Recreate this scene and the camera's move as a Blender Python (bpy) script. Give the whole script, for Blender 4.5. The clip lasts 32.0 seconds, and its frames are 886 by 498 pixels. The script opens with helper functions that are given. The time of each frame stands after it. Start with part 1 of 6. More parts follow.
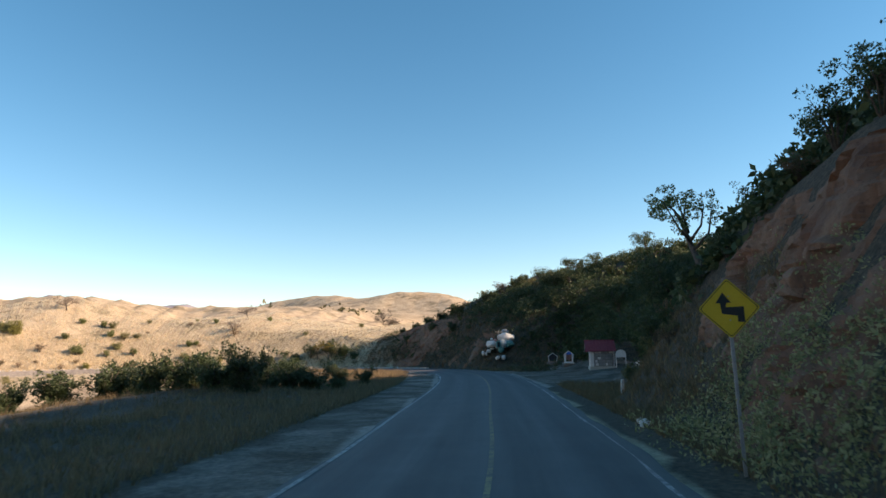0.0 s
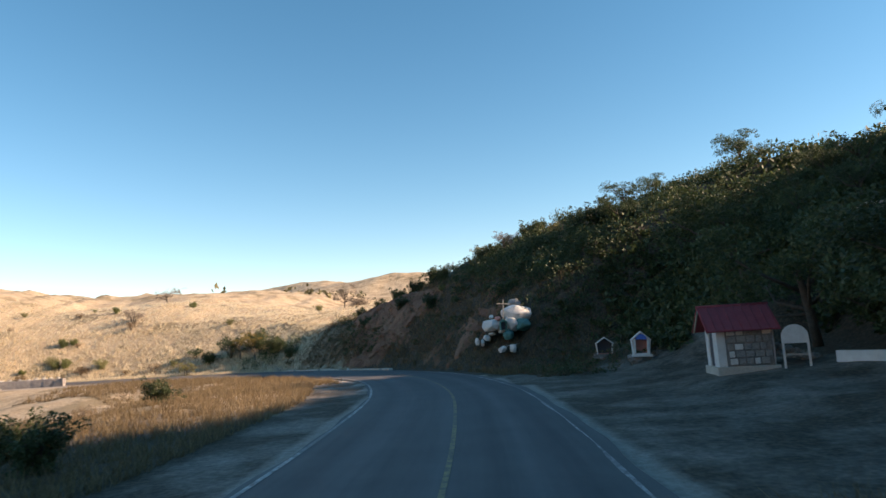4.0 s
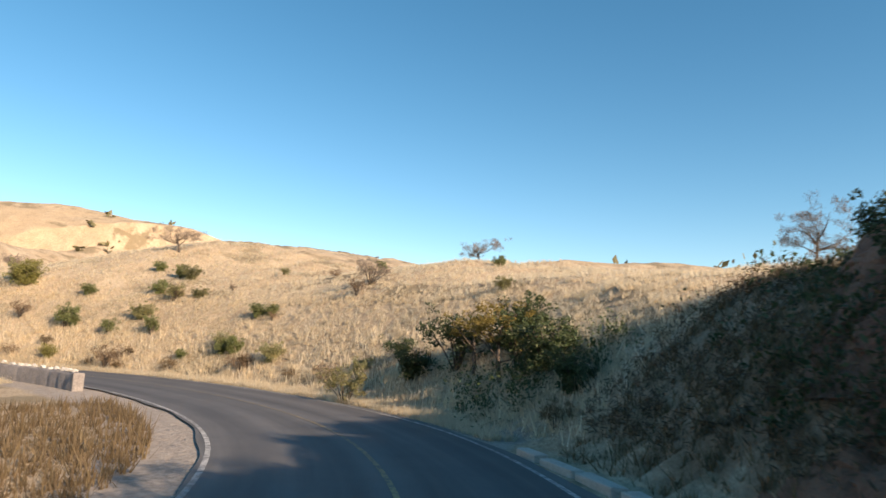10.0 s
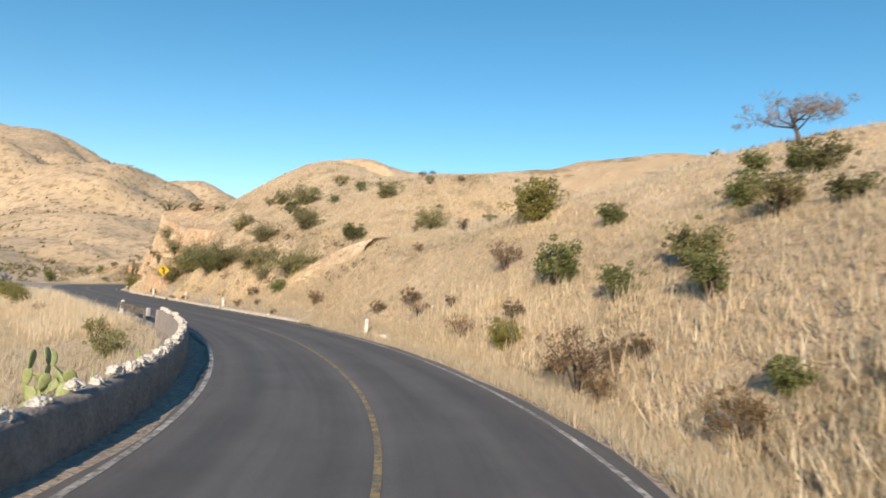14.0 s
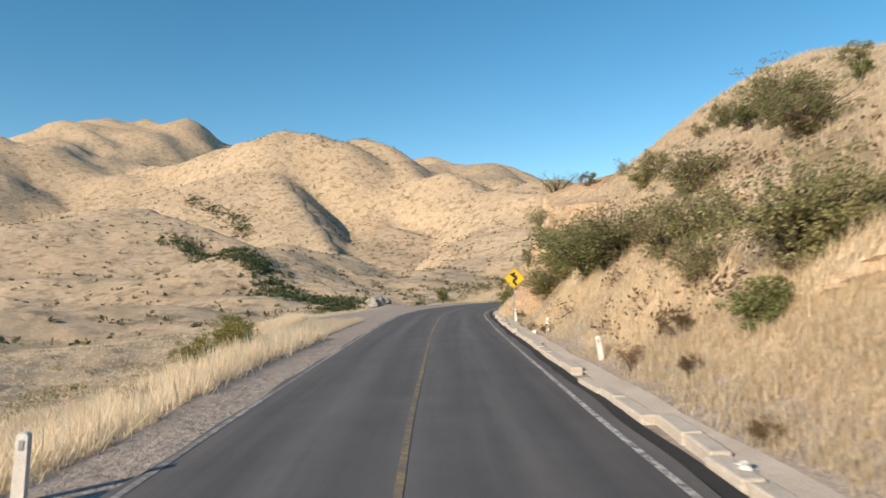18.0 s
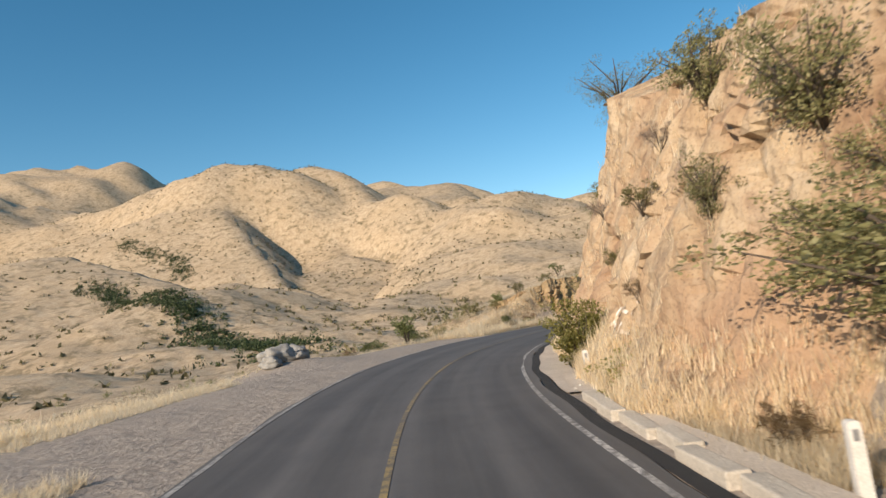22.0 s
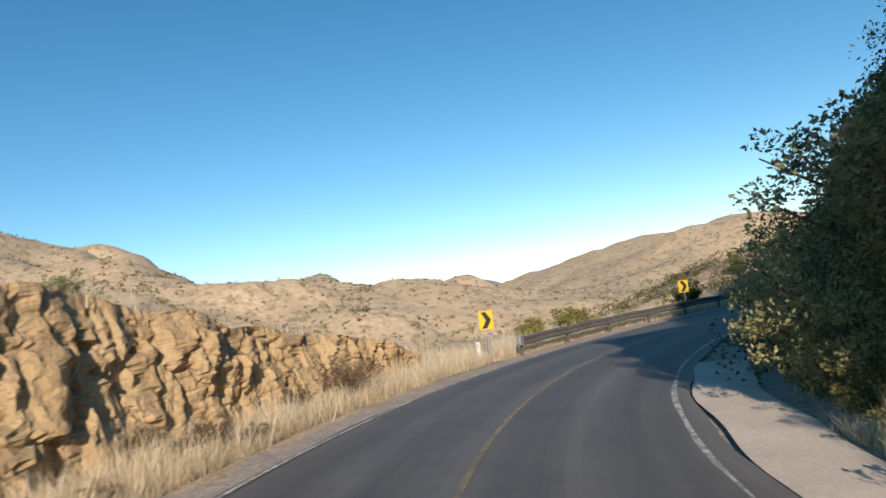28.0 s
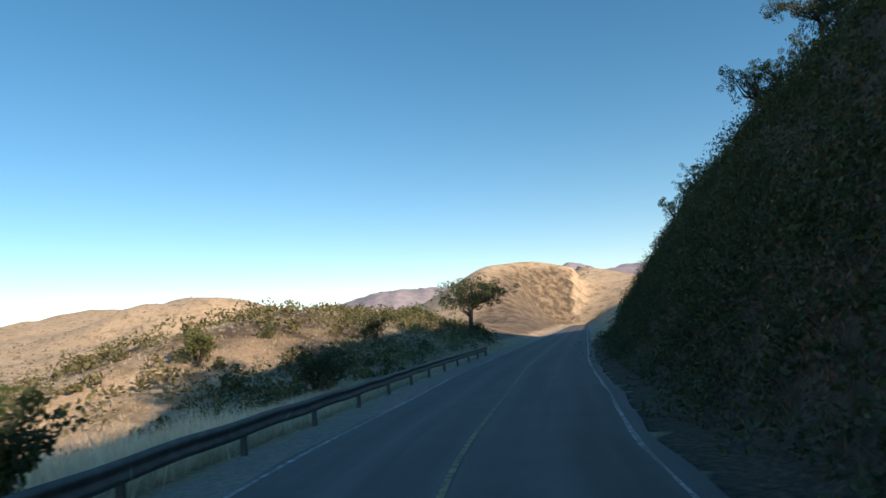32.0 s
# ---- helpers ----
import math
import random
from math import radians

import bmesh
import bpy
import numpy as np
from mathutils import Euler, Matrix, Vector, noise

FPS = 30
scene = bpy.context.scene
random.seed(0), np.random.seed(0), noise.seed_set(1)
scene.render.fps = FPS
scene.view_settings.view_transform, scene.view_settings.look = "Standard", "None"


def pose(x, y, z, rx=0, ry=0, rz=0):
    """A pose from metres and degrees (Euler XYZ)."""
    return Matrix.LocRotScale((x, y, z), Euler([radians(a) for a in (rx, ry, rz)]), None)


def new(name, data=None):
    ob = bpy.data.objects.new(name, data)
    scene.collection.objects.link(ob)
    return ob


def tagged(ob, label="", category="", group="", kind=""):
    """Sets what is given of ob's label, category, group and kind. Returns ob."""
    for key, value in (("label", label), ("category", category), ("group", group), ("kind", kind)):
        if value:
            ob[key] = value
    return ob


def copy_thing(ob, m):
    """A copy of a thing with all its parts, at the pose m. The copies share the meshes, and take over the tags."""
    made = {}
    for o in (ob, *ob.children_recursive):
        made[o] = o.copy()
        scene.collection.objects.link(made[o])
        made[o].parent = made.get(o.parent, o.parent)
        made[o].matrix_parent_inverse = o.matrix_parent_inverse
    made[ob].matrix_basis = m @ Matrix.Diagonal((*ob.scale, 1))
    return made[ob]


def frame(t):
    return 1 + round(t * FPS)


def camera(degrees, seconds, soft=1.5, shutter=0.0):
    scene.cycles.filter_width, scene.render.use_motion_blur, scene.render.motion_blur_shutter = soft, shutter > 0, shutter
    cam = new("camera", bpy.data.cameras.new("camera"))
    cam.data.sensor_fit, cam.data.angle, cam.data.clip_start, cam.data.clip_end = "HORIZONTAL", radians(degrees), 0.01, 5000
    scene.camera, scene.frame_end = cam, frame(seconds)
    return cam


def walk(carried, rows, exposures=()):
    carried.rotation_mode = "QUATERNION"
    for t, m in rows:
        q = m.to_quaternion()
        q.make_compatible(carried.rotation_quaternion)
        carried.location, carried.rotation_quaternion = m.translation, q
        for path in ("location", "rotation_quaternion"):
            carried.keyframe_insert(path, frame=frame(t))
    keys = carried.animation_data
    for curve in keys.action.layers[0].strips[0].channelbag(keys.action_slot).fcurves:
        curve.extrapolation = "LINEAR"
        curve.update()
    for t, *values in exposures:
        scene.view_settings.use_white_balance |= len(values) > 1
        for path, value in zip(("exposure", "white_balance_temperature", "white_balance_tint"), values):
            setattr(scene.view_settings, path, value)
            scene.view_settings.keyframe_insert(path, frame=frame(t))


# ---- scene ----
# ---- the camera and its drive along the road ----
cam = camera(68.02, 32.0, soft=1.5, shutter=0.22)
PATH = [
    (0.0, -0.00, 0.00, 2.32, 98.82, 1.15, 0.00),
    (0.5, 0.70, 4.44, 2.35, 99.63, 0.93, -0.41),
    (1.0, 1.26, 8.89, 2.37, 97.40, 1.04, 0.72),
    (1.5, 1.57, 13.33, 2.36, 98.15, 1.75, 1.01),
    (2.0, 1.95, 17.69, 2.34, 98.30, 3.17, 0.51),
    (2.5, 2.23, 22.01, 2.37, 98.43, 3.28, 1.54),
    (3.0, 2.57, 26.30, 2.40, 97.68, 2.49, 2.63),
    (3.5, 2.96, 30.65, 2.44, 97.56, 3.38, 1.10),
    (4.0, 3.34, 34.99, 2.42, 97.66, 3.44, 0.99),
    (4.5, 3.55, 39.37, 2.41, 97.93, 3.66, 0.89),
    (5.0, 3.64, 43.77, 2.41, 98.43, 4.06, 0.79),
    (5.5, 3.74, 48.22, 2.41, 99.29, 4.69, 0.68),
    (6.0, 3.94, 52.72, 2.42, 103.06, 3.26, 0.94),
    (6.5, 3.95, 57.27, 2.42, 102.07, 4.04, 2.27),
    (7.0, 3.69, 61.81, 2.44, 102.95, 0.17, 8.28),
    (7.5, 3.28, 66.29, 2.46, 101.00, 0.52, 13.45),
    (8.0, 2.62, 70.72, 2.44, 102.12, 2.05, 18.28),
    (8.5, 1.59, 75.10, 2.45, 99.64, 0.46, 24.52),
    (9.0, 0.09, 79.37, 2.49, 99.69, 2.21, 30.30),
    (9.5, -1.89, 83.42, 2.44, 99.30, 0.80, 35.74),
    (10.0, -4.41, 87.15, 2.43, 98.54, -2.37, 40.15),
    (10.5, -7.13, 90.69, 2.42, 98.69, -0.97, 47.62),
    (11.0, -10.22, 93.86, 2.42, 99.04, -0.05, 51.45),
    (11.5, -13.48, 96.71, 2.41, 96.77, -1.52, 56.27),
    (12.0, -17.11, 99.09, 2.40, 95.59, -1.73, 65.07),
    (12.5, -20.99, 100.99, 2.44, 96.56, -0.61, 73.29),
    (13.0, -25.25, 102.21, 2.48, 96.59, -0.56, 78.37),
    (13.5, -29.72, 103.20, 2.44, 96.77, -0.37, 83.99),
    (14.0, -34.28, 103.99, 2.42, 93.49, -3.34, 92.39),
    (14.5, -38.90, 104.09, 2.40, 89.79, -6.26, 97.88),
    (15.0, -43.47, 103.68, 2.38, 95.21, -3.00, 106.80),
    (15.5, -47.91, 102.82, 2.40, 96.73, -0.06, 115.56),
    (16.0, -52.14, 101.45, 2.40, 96.61, -0.62, 118.17),
    (16.5, -56.24, 99.85, 2.40, 96.40, -1.46, 120.79),
    (17.0, -60.18, 98.01, 2.40, 96.04, -2.70, 123.41),
    (17.5, -63.95, 95.92, 2.41, 95.44, -4.45, 126.03),
    (18.0, -67.50, 93.52, 2.43, 93.04, 1.27, 129.66),
    (18.5, -70.88, 90.93, 2.44, 95.54, 6.06, 134.54),
    (19.0, -74.15, 88.28, 2.45, 96.42, 4.39, 136.00),
    (19.5, -77.43, 85.64, 2.42, 94.97, 4.72, 130.69),
    (20.0, -80.72, 82.98, 2.39, 94.95, 4.91, 127.48),
    (20.5, -83.98, 80.22, 2.36, 94.65, 6.97, 126.63),
    (21.0, -87.28, 77.49, 2.32, 95.03, 5.28, 126.26),
    (21.5, -90.61, 74.71, 2.35, 94.74, 5.00, 127.04),
    (22.0, -93.92, 71.80, 2.34, 95.09, 6.36, 126.47),
    (22.5, -97.34, 68.95, 2.30, 93.17, 7.13, 125.15),
    (23.0, -100.87, 66.17, 2.27, 95.89, 7.69, 126.41),
    (23.5, -104.40, 63.28, 2.31, 98.91, 10.47, 123.22),
    (24.0, -107.99, 60.64, 2.33, 97.92, 13.01, 120.94),
    (24.5, -111.63, 58.24, 2.35, 95.91, 7.79, 117.47),
    (25.0, -115.46, 56.30, 2.36, 96.62, 4.99, 114.24),
    (25.5, -119.43, 54.70, 2.35, 96.75, 4.26, 111.01),
    (26.0, -123.48, 53.28, 2.32, 96.49, 5.10, 107.77),
    (26.5, -127.73, 52.39, 2.27, 95.44, 8.09, 104.54),
    (27.0, -132.06, 51.56, 2.29, 94.04, 8.66, 99.76),
    (27.5, -136.42, 50.85, 2.28, 94.63, 9.66, 92.86),
    (28.0, -140.78, 50.79, 2.23, 95.37, 8.20, 85.70),
    (28.5, -145.14, 51.17, 2.33, 94.78, 10.88, 79.55),
    (29.0, -149.42, 52.06, 2.37, 95.86, 11.22, 72.30),
    (29.5, -153.51, 53.49, 2.35, 96.35, 9.66, 64.16),
    (30.0, -157.43, 55.35, 2.29, 96.37, 6.74, 58.52),
    (30.5, -161.16, 57.75, 2.27, 96.08, 9.83, 51.74),
    (31.0, -164.70, 60.55, 2.27, 98.08, 8.03, 46.23),
    (31.5, -168.00, 63.60, 2.23, 98.97, 4.41, 43.84),
    (32.0, -171.00, 66.84, 2.16, 97.16, 4.93, 40.28),
]
EXPOSURE = [(0.0, 0.9, 8100, 25), (3.0, 0.95, 8300, 26), (6.0, 1.0, 8600, 28), (9.0, 0.85, 8200, 24), (12.0, 0.6, 7300, 18), (18.0, 0.4, 7100, 16), (24.0, 0.25, 7150, 16), (28.0, 0.3, 6900, 16), (30.0, 0.45, 7200, 20), (32.0, 0.5, 7500, 22)]
walk(cam, [(r[0], pose(*r[1:])) for r in PATH], EXPOSURE)

# centre line of the road, every thirteen metres or so
ROAD = [
    (-0.6, 0.1),
    (0.9, 13.4),
    (1.8, 26.4),
    (2.7, 39.4),
    (3.2, 52.7),
    (2.8, 66.2),
    (-0.1, 79.3),
    (-7.3, 90.6),
    (-17.3, 98.8),
    (-29.8, 102.7),
    (-43.4, 102.9),
    (-55.9, 99.1),
    (-67.1, 92.9),
    (-76.9, 84.9),
    (-86.7, 76.8),
    (-96.9, 68.5),
    (-107.8, 60.3),
    (-119.2, 54.2),
    (-131.9, 50.9),
    (-145.2, 50.5),
    (-157.8, 54.7),
    (-168.5, 63.0),
    (-176.8, 73.3),
    (-183.3, 84.3),
    (-189.6, 95.2),
    (-195.6, 106.4),
]
from mathutils.bvhtree import BVHTree
# ---- world and sun ----
SUN_AZ, SUN_EL = 266.0, 23.0        # degrees, counter-clockwise from +y; height
world = bpy.data.worlds.new("sky")
scene.world = world
world.use_nodes = True
wn = world.node_tree.nodes
sky = wn.new("ShaderNodeTexSky")
sky.sky_type, sky.sun_disc = "NISHITA", False
sky.sun_elevation, sky.sun_rotation = radians(SUN_EL), radians(-SUN_AZ)
sky.air_density, sky.dust_density, sky.ozone_density, sky.altitude = 1.0, 0.3, 1.3, 1500
vivid = wn.new("ShaderNodeHueSaturation")
vivid.inputs["Hue"].default_value, vivid.inputs["Saturation"].default_value = 0.486, 1.36
world.node_tree.links.new(sky.outputs[0], vivid.inputs["Color"])
world.node_tree.links.new(vivid.outputs[0], wn["Background"].inputs[0])
wn["Background"].inputs[1].default_value = 0.125
sun = new("sun", bpy.data.lights.new("sun", "SUN"))
sun.data.energy, sun.data.angle, sun.data.color = 5.0, radians(0.53), (1.0, 0.88, 0.70)
sun.rotation_euler = Euler((radians(90 - SUN_EL), 0, radians(SUN_AZ + 180)))

# ---- materials ----
def nodes_of(name, rough=0.9, metal=0.0):
    m = bpy.data.materials.new(name)
    m.use_nodes = True
    nt = m.node_tree
    b = nt.nodes["Principled BSDF"]
    b.inputs["Roughness"].default_value, b.inputs["Metallic"].default_value = rough, metal
    return m, nt, b


def noise_node(nt, scale, detail=6.0, rough=0.6, vec=None):
    n = nt.nodes.new("ShaderNodeTexNoise")
    n.inputs["Scale"].default_value, n.inputs["Detail"].default_value, n.inputs["Roughness"].default_value = scale, detail, rough
    if vec:
        nt.links.new(vec, n.inputs["Vector"])
    return n.outputs["Fac"]


def ramp_node(nt, fac, stops):
    r = nt.nodes.new("ShaderNodeValToRGB")
    e = r.color_ramp.elements
    while len(e) < len(stops):
        e.new(0.5)
    for el, (p, c) in zip(e, stops):
        el.position, el.color = p, (*c, 1)
    nt.links.new(fac, r.inputs[0])
    return r.outputs[0]


def blend(nt, fac, a, b, how="MIX"):
    x = nt.nodes.new("ShaderNodeMix")
    x.data_type, x.blend_type = "RGBA", how
    for val, sock in ((fac, x.inputs[0]), (a, x.inputs[6]), (b, x.inputs[7])):
        if isinstance(val, (int, float)):
            sock.default_value = val
        elif isinstance(val, tuple):
            sock.default_value = (*val, 1)
        else:
            nt.links.new(val, sock)
    return x.outputs[2]


def bump(nt, b, height, strength, dist):
    u = nt.nodes.new("ShaderNodeBump")
    u.inputs["Strength"].default_value, u.inputs["Distance"].default_value = strength, dist
    nt.links.new(height, u.inputs["Height"])
    nt.links.new(u.outputs[0], b.inputs["Normal"])


def obj_coord(nt):
    return nt.nodes.new("ShaderNodeTexCoord").outputs["Object"]


def simple(name, c1, c2, scale=6.0, rough=0.85, strength=0.3, metal=0.0, fine=60.0, dist=0.01):
    """Two-scale mottled surface."""
    m, nt, b = nodes_of(name, rough, metal)
    co = obj_coord(nt)
    n1 = noise_node(nt, scale, 5, 0.6, co)
    n2 = noise_node(nt, fine, 3, 0.6, co)
    c = ramp_node(nt, n1, [(0.3, c1), (0.7, c2)])
    c = blend(nt, 0.35, c, ramp_node(nt, n2, [(0.3, tuple(v * 0.6 for v in c1)), (0.7, tuple(min(1, v * 1.25) for v in c2))]))
    nt.links.new(c, b.inputs["Base Color"])
    bump(nt, b, n2, strength, dist)
    return m


def leafy(name, c1, c2, c3, through_light=0.3):
    """Leaves: colour varies leaf by leaf and plant by plant."""
    m, nt, b = nodes_of(name, 0.6)
    g = nt.nodes.new("ShaderNodeNewGeometry")
    o = nt.nodes.new("ShaderNodeObjectInfo")
    c = ramp_node(nt, g.outputs["Random Per Island"], [(0.0, c1), (0.55, c2), (1.0, c3)])
    hs = nt.nodes.new("ShaderNodeHueSaturation")
    mr = nt.nodes.new("ShaderNodeMapRange")
    mr.inputs[3].default_value, mr.inputs[4].default_value = 0.75, 1.25
    nt.links.new(o.outputs["Random"], mr.inputs[0])
    nt.links.new(mr.outputs[0], hs.inputs["Value"])
    nt.links.new(c, hs.inputs["Color"])
    nt.links.new(hs.outputs[0], b.inputs["Base Color"])
    b.inputs["Transmission Weight"].default_value = 0.0
    b.inputs["Subsurface Weight"].default_value = 0.0
    tr = nt.nodes.new("ShaderNodeBsdfTranslucent")
    nt.links.new(hs.outputs[0], tr.inputs[0])
    mx = nt.nodes.new("ShaderNodeMixShader")
    mx.inputs[0].default_value = through_light
    nt.links.new(b.outputs[0], mx.inputs[1])
    nt.links.new(tr.outputs[0], mx.inputs[2])
    nt.links.new(mx.outputs[0], nt.nodes["Material Output"].inputs[0])
    return m


# dry hillside: straw grass, bare soil on the cut slopes, grit on the verges
M_GROUND, nt, b = nodes_of("dry_hillside", 0.95)
co = obj_coord(nt)
big, mid, fine = noise_node(nt, 0.03, 6, 0.6, co), noise_node(nt, 0.35, 8, 0.65, co), noise_node(nt, 7.0, 6, 0.7, co)
straw = ramp_node(nt, mid, [(0.34, (0.29, 0.205, 0.135)), (0.5, (0.46, 0.35, 0.245)), (0.64, (0.57, 0.46, 0.335))])
straw = blend(nt, ramp_node(nt, big, [(0.46, (0, 0, 0)), (0.60, (0.6, 0.6, 0.6))]), straw, (0.38, 0.275, 0.175))
straw = blend(nt, 0.45, straw, ramp_node(nt, fine, [(0.38, (0.19, 0.13, 0.075)), (0.5, (0.45, 0.345, 0.22)), (0.62, (0.63, 0.51, 0.34))]
             ))
speck = noise_node(nt, 0.16, 5, 0.75, co)
straw = blend(nt, ramp_node(nt, speck, [(0.525, (0, 0, 0)), (0.59, (0.85, 0.85, 0.85))]), straw, (0.22, 0.17, 0.10))
soil = ramp_node(nt, mid, [(0.3, (0.15, 0.09, 0.055)), (0.5, (0.27, 0.18, 0.11)), (0.7, (0.39, 0.285, 0.185))])
soil = blend(nt, 0.4, soil, ramp_node(nt, fine, [(0.3, (0.15, 0.08, 0.045)), (0.7, (0.48, 0.36, 0.24))]))
grit = ramp_node(nt, fine, [(0.36, (0.23, 0.195, 0.165)), (0.64, (0.42, 0.365, 0.315))])
grit = blend(nt, ramp_node(nt, mid, [(0.4, (0, 0, 0)), (0.7, (0.6, 0.6, 0.6))]), grit, (0.37, 0.315, 0.265))
a1 = nt.nodes.new("ShaderNodeAttribute")
a1.attribute_name = "bare"
a2 = nt.nodes.new("ShaderNodeAttribute")
a2.attribute_name = "verge"


def ragged(fac, amount=0.9):
    m = nt.nodes.new("ShaderNodeMath")
    m.operation, m.inputs[1].default_value = "MULTIPLY_ADD", amount
    nt.links.new(mid, m.inputs[0])
    nt.links.new(fac, m.inputs[2])
    return ramp_node(nt, m.outputs[0], [(0.75, (0, 0, 0)), (1.05, (1, 1, 1))])


# near-black leaf litter, used as well to deepen shade on the verges
litter_shade_tone = ramp_node(nt, fine, [(0.36, (0.035, 0.026, 0.018)), (0.5, (0.075, 0.055, 0.036)), (0.64, (0.14, 0.105, 0.07))])
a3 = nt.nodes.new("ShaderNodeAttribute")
a3.attribute_name = "litter_shade"
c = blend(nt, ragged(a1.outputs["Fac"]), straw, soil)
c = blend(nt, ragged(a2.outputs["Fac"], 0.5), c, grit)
c = blend(nt, ragged(a3.outputs["Fac"], 0.7), c, litter_shade_tone)
nt.links.new(c, b.inputs["Base Color"])
lump = noise_node(nt, 0.06, 9, 0.7, co)
hm = nt.nodes.new("ShaderNodeMath")
hm.operation, hm.inputs[1].default_value = "MULTIPLY_ADD", 16.0
nt.links.new(lump, hm.inputs[0])
nt.links.new(fine, hm.inputs[2])
bump(nt, b, hm.outputs[0], 0.8, 0.09)

M_ASPHALT, nt, b = nodes_of("asphalt", 0.75)
co = obj_coord(nt)
n1, n2 = noise_node(nt, 0.5, 6, 0.65, co), noise_node(nt, 90.0, 3, 0.7, co)
uv = nt.nodes.new("ShaderNodeTexCoord").outputs["UV"]
mp = nt.nodes.new("ShaderNodeMapping")
mp.inputs["Scale"].default_value = (1.0, 0.03, 1.0)
nt.links.new(uv, mp.inputs[0])
n3 = noise_node(nt, 2.2, 4, 0.6, mp.outputs[0])
c = ramp_node(nt, n3, [(0.3, (0.055, 0.053, 0.053)), (0.7, (0.14, 0.132, 0.128))])
c = blend(nt, 0.45, c, ramp_node(nt, n1, [(0.35, (0.035, 0.035, 0.037)), (0.7, (0.10, 0.097, 0.095))]))
c = blend(nt, 0.35, c, ramp_node(nt, n2, [(0.35, (0.02, 0.02, 0.021)), (0.7, (0.13, 0.127, 0.125))]))
sep = nt.nodes.new("ShaderNodeSeparateXYZ")
nt.links.new(uv, sep.inputs[0])
across = nt.nodes.new("ShaderNodeMath")
across.operation = "ABSOLUTE"
nt.links.new(sep.outputs[0], across.inputs[0])
wide = nt.nodes.new("ShaderNodeMath")
wide.operation, wide.inputs[1].default_value = "MULTIPLY_ADD", 0.25
nt.links.new(across.outputs[0], wide.inputs[0])
shake = nt.nodes.new("ShaderNodeMath")
shake.operation, shake.inputs[1].default_value = "MULTIPLY", 0.10
nt.links.new(n3, shake.inputs[0])
nt.links.new(shake.outputs[0], wide.inputs[2])
# worn wheel tracks, pale oily-free strip between them and dusty edges
track = ramp_node(nt, wide.outputs[0], [(0.05, (0.9, 0.9, 0.9)), (0.20, (0.62, 0.62, 0.62)), (0.30, (0.60, 0.60, 0.60)), (0.46, (0.85, 0.85, 0.85)), (0.62, (0.55, 0.55, 0.56)), (0.80, (0.72, 0.71, 0.70)), (0.93, (1.0, 0.97, 0.92))])
c = blend(nt, 0.85, c, track, "MULTIPLY")
lift = nt.nodes.new("ShaderNodeHueSaturation")
lift.inputs["Value"].default_value = 1.6
nt.links.new(c, lift.inputs["Color"])
nt.links.new(lift.outputs[0], b.inputs["Base Color"])
bump(nt, b, n2, 0.4, 0.006)


def worn_paint(name, c1, under):
    m, nt, b = nodes_of(name, 0.7)
    co = obj_coord(nt)
    n = noise_node(nt, 5.0, 9, 0.75, co)
    gone = noise_node(nt, 0.16, 5, 0.7, co)
    c = blend(nt, ramp_node(nt, n, [(0.43, (0, 0, 0)), (0.58, (1, 1, 1))]), under, c1)
    c = blend(nt, ramp_node(nt, gone, [(0.40, (0.75, 0.75, 0.75)), (0.55, (0.0, 0.0, 0.0))]), c, under)
    nt.links.new(c, b.inputs["Base Color"])
    bump(nt, b, n, 0.2, 0.004)
    return m


M_WHITE_LINE = worn_paint("white_road_paint", (0.55, 0.53, 0.50), (0.15, 0.145, 0.14))
M_YELLOW_LINE = worn_paint("yellow_road_paint", (0.34, 0.25, 0.11), (0.12, 0.105, 0.085))

# ---- the road's line ----
def smooth_line(points, step=1.0, behind=70.0, ahead=260.0):
    p = np.array(points, float)
    out = []
    q = np.vstack([2 * p[0] - p[1], p, 2 * p[-1] - p[-2]])
    for i in range(1, len(q) - 2):
        for u in np.linspace(0, 1, 14, endpoint=False):
            a, b_, c_, d_ = q[i - 1], q[i], q[i + 1], q[i + 2]
            out.append(0.5 * (2 * b_ + (c_ - a) * u + (2 * a - 5 * b_ + 4 * c_ - d_) * u * u + (3 * b_ - a - 3 * c_ + d_) * u ** 3))
    out = np.array(out + [p[-1]])
    t0, t1 = out[0] - out[6], out[-1] - out[-8]
    t0, t1 = t0 / np.linalg.norm(t0), t1 / np.linalg.norm(t1)
    out = np.vstack([out[0] + t0 * behind, out, out[-1] + t1 * ahead])
    s = np.r_[0, np.cumsum(np.linalg.norm(np.diff(out, axis=0), axis=1))]
    g = np.arange(0, s[-1], step)
    xy = np.stack([np.interp(g, s, out[:, 0]), np.interp(g, s, out[:, 1])], 1)
    for _ in range(6):
        xy[1:-1] = 0.25 * xy[:-2] + 0.5 * xy[1:-1] + 0.25 * xy[2:]
    return xy, g - behind


LINE, STN = smooth_line(ROAD)
TAN = np.gradient(LINE, axis=0)
TAN /= np.linalg.norm(TAN, axis=1)[:, None]
RIGHT_OF = np.stack([TAN[:, 1], -TAN[:, 0]], 1)


def at_road(s, d, z=0.0):
    """World place at station s and d metres to the right of the centre line."""
    i = np.interp(s, STN, np.arange(len(STN)))
    k = int(min(max(i, 0), len(STN) - 2))
    f = i - k
    p = LINE[k] * (1 - f) + LINE[k + 1] * f + RIGHT_OF[k] * d
    return Vector((p[0], p[1], z))


def heading(s):
    k = int(np.clip(np.searchsorted(STN, s), 0, len(STN) - 1))
    return math.degrees(math.atan2(-TAN[k, 0], TAN[k, 1]))


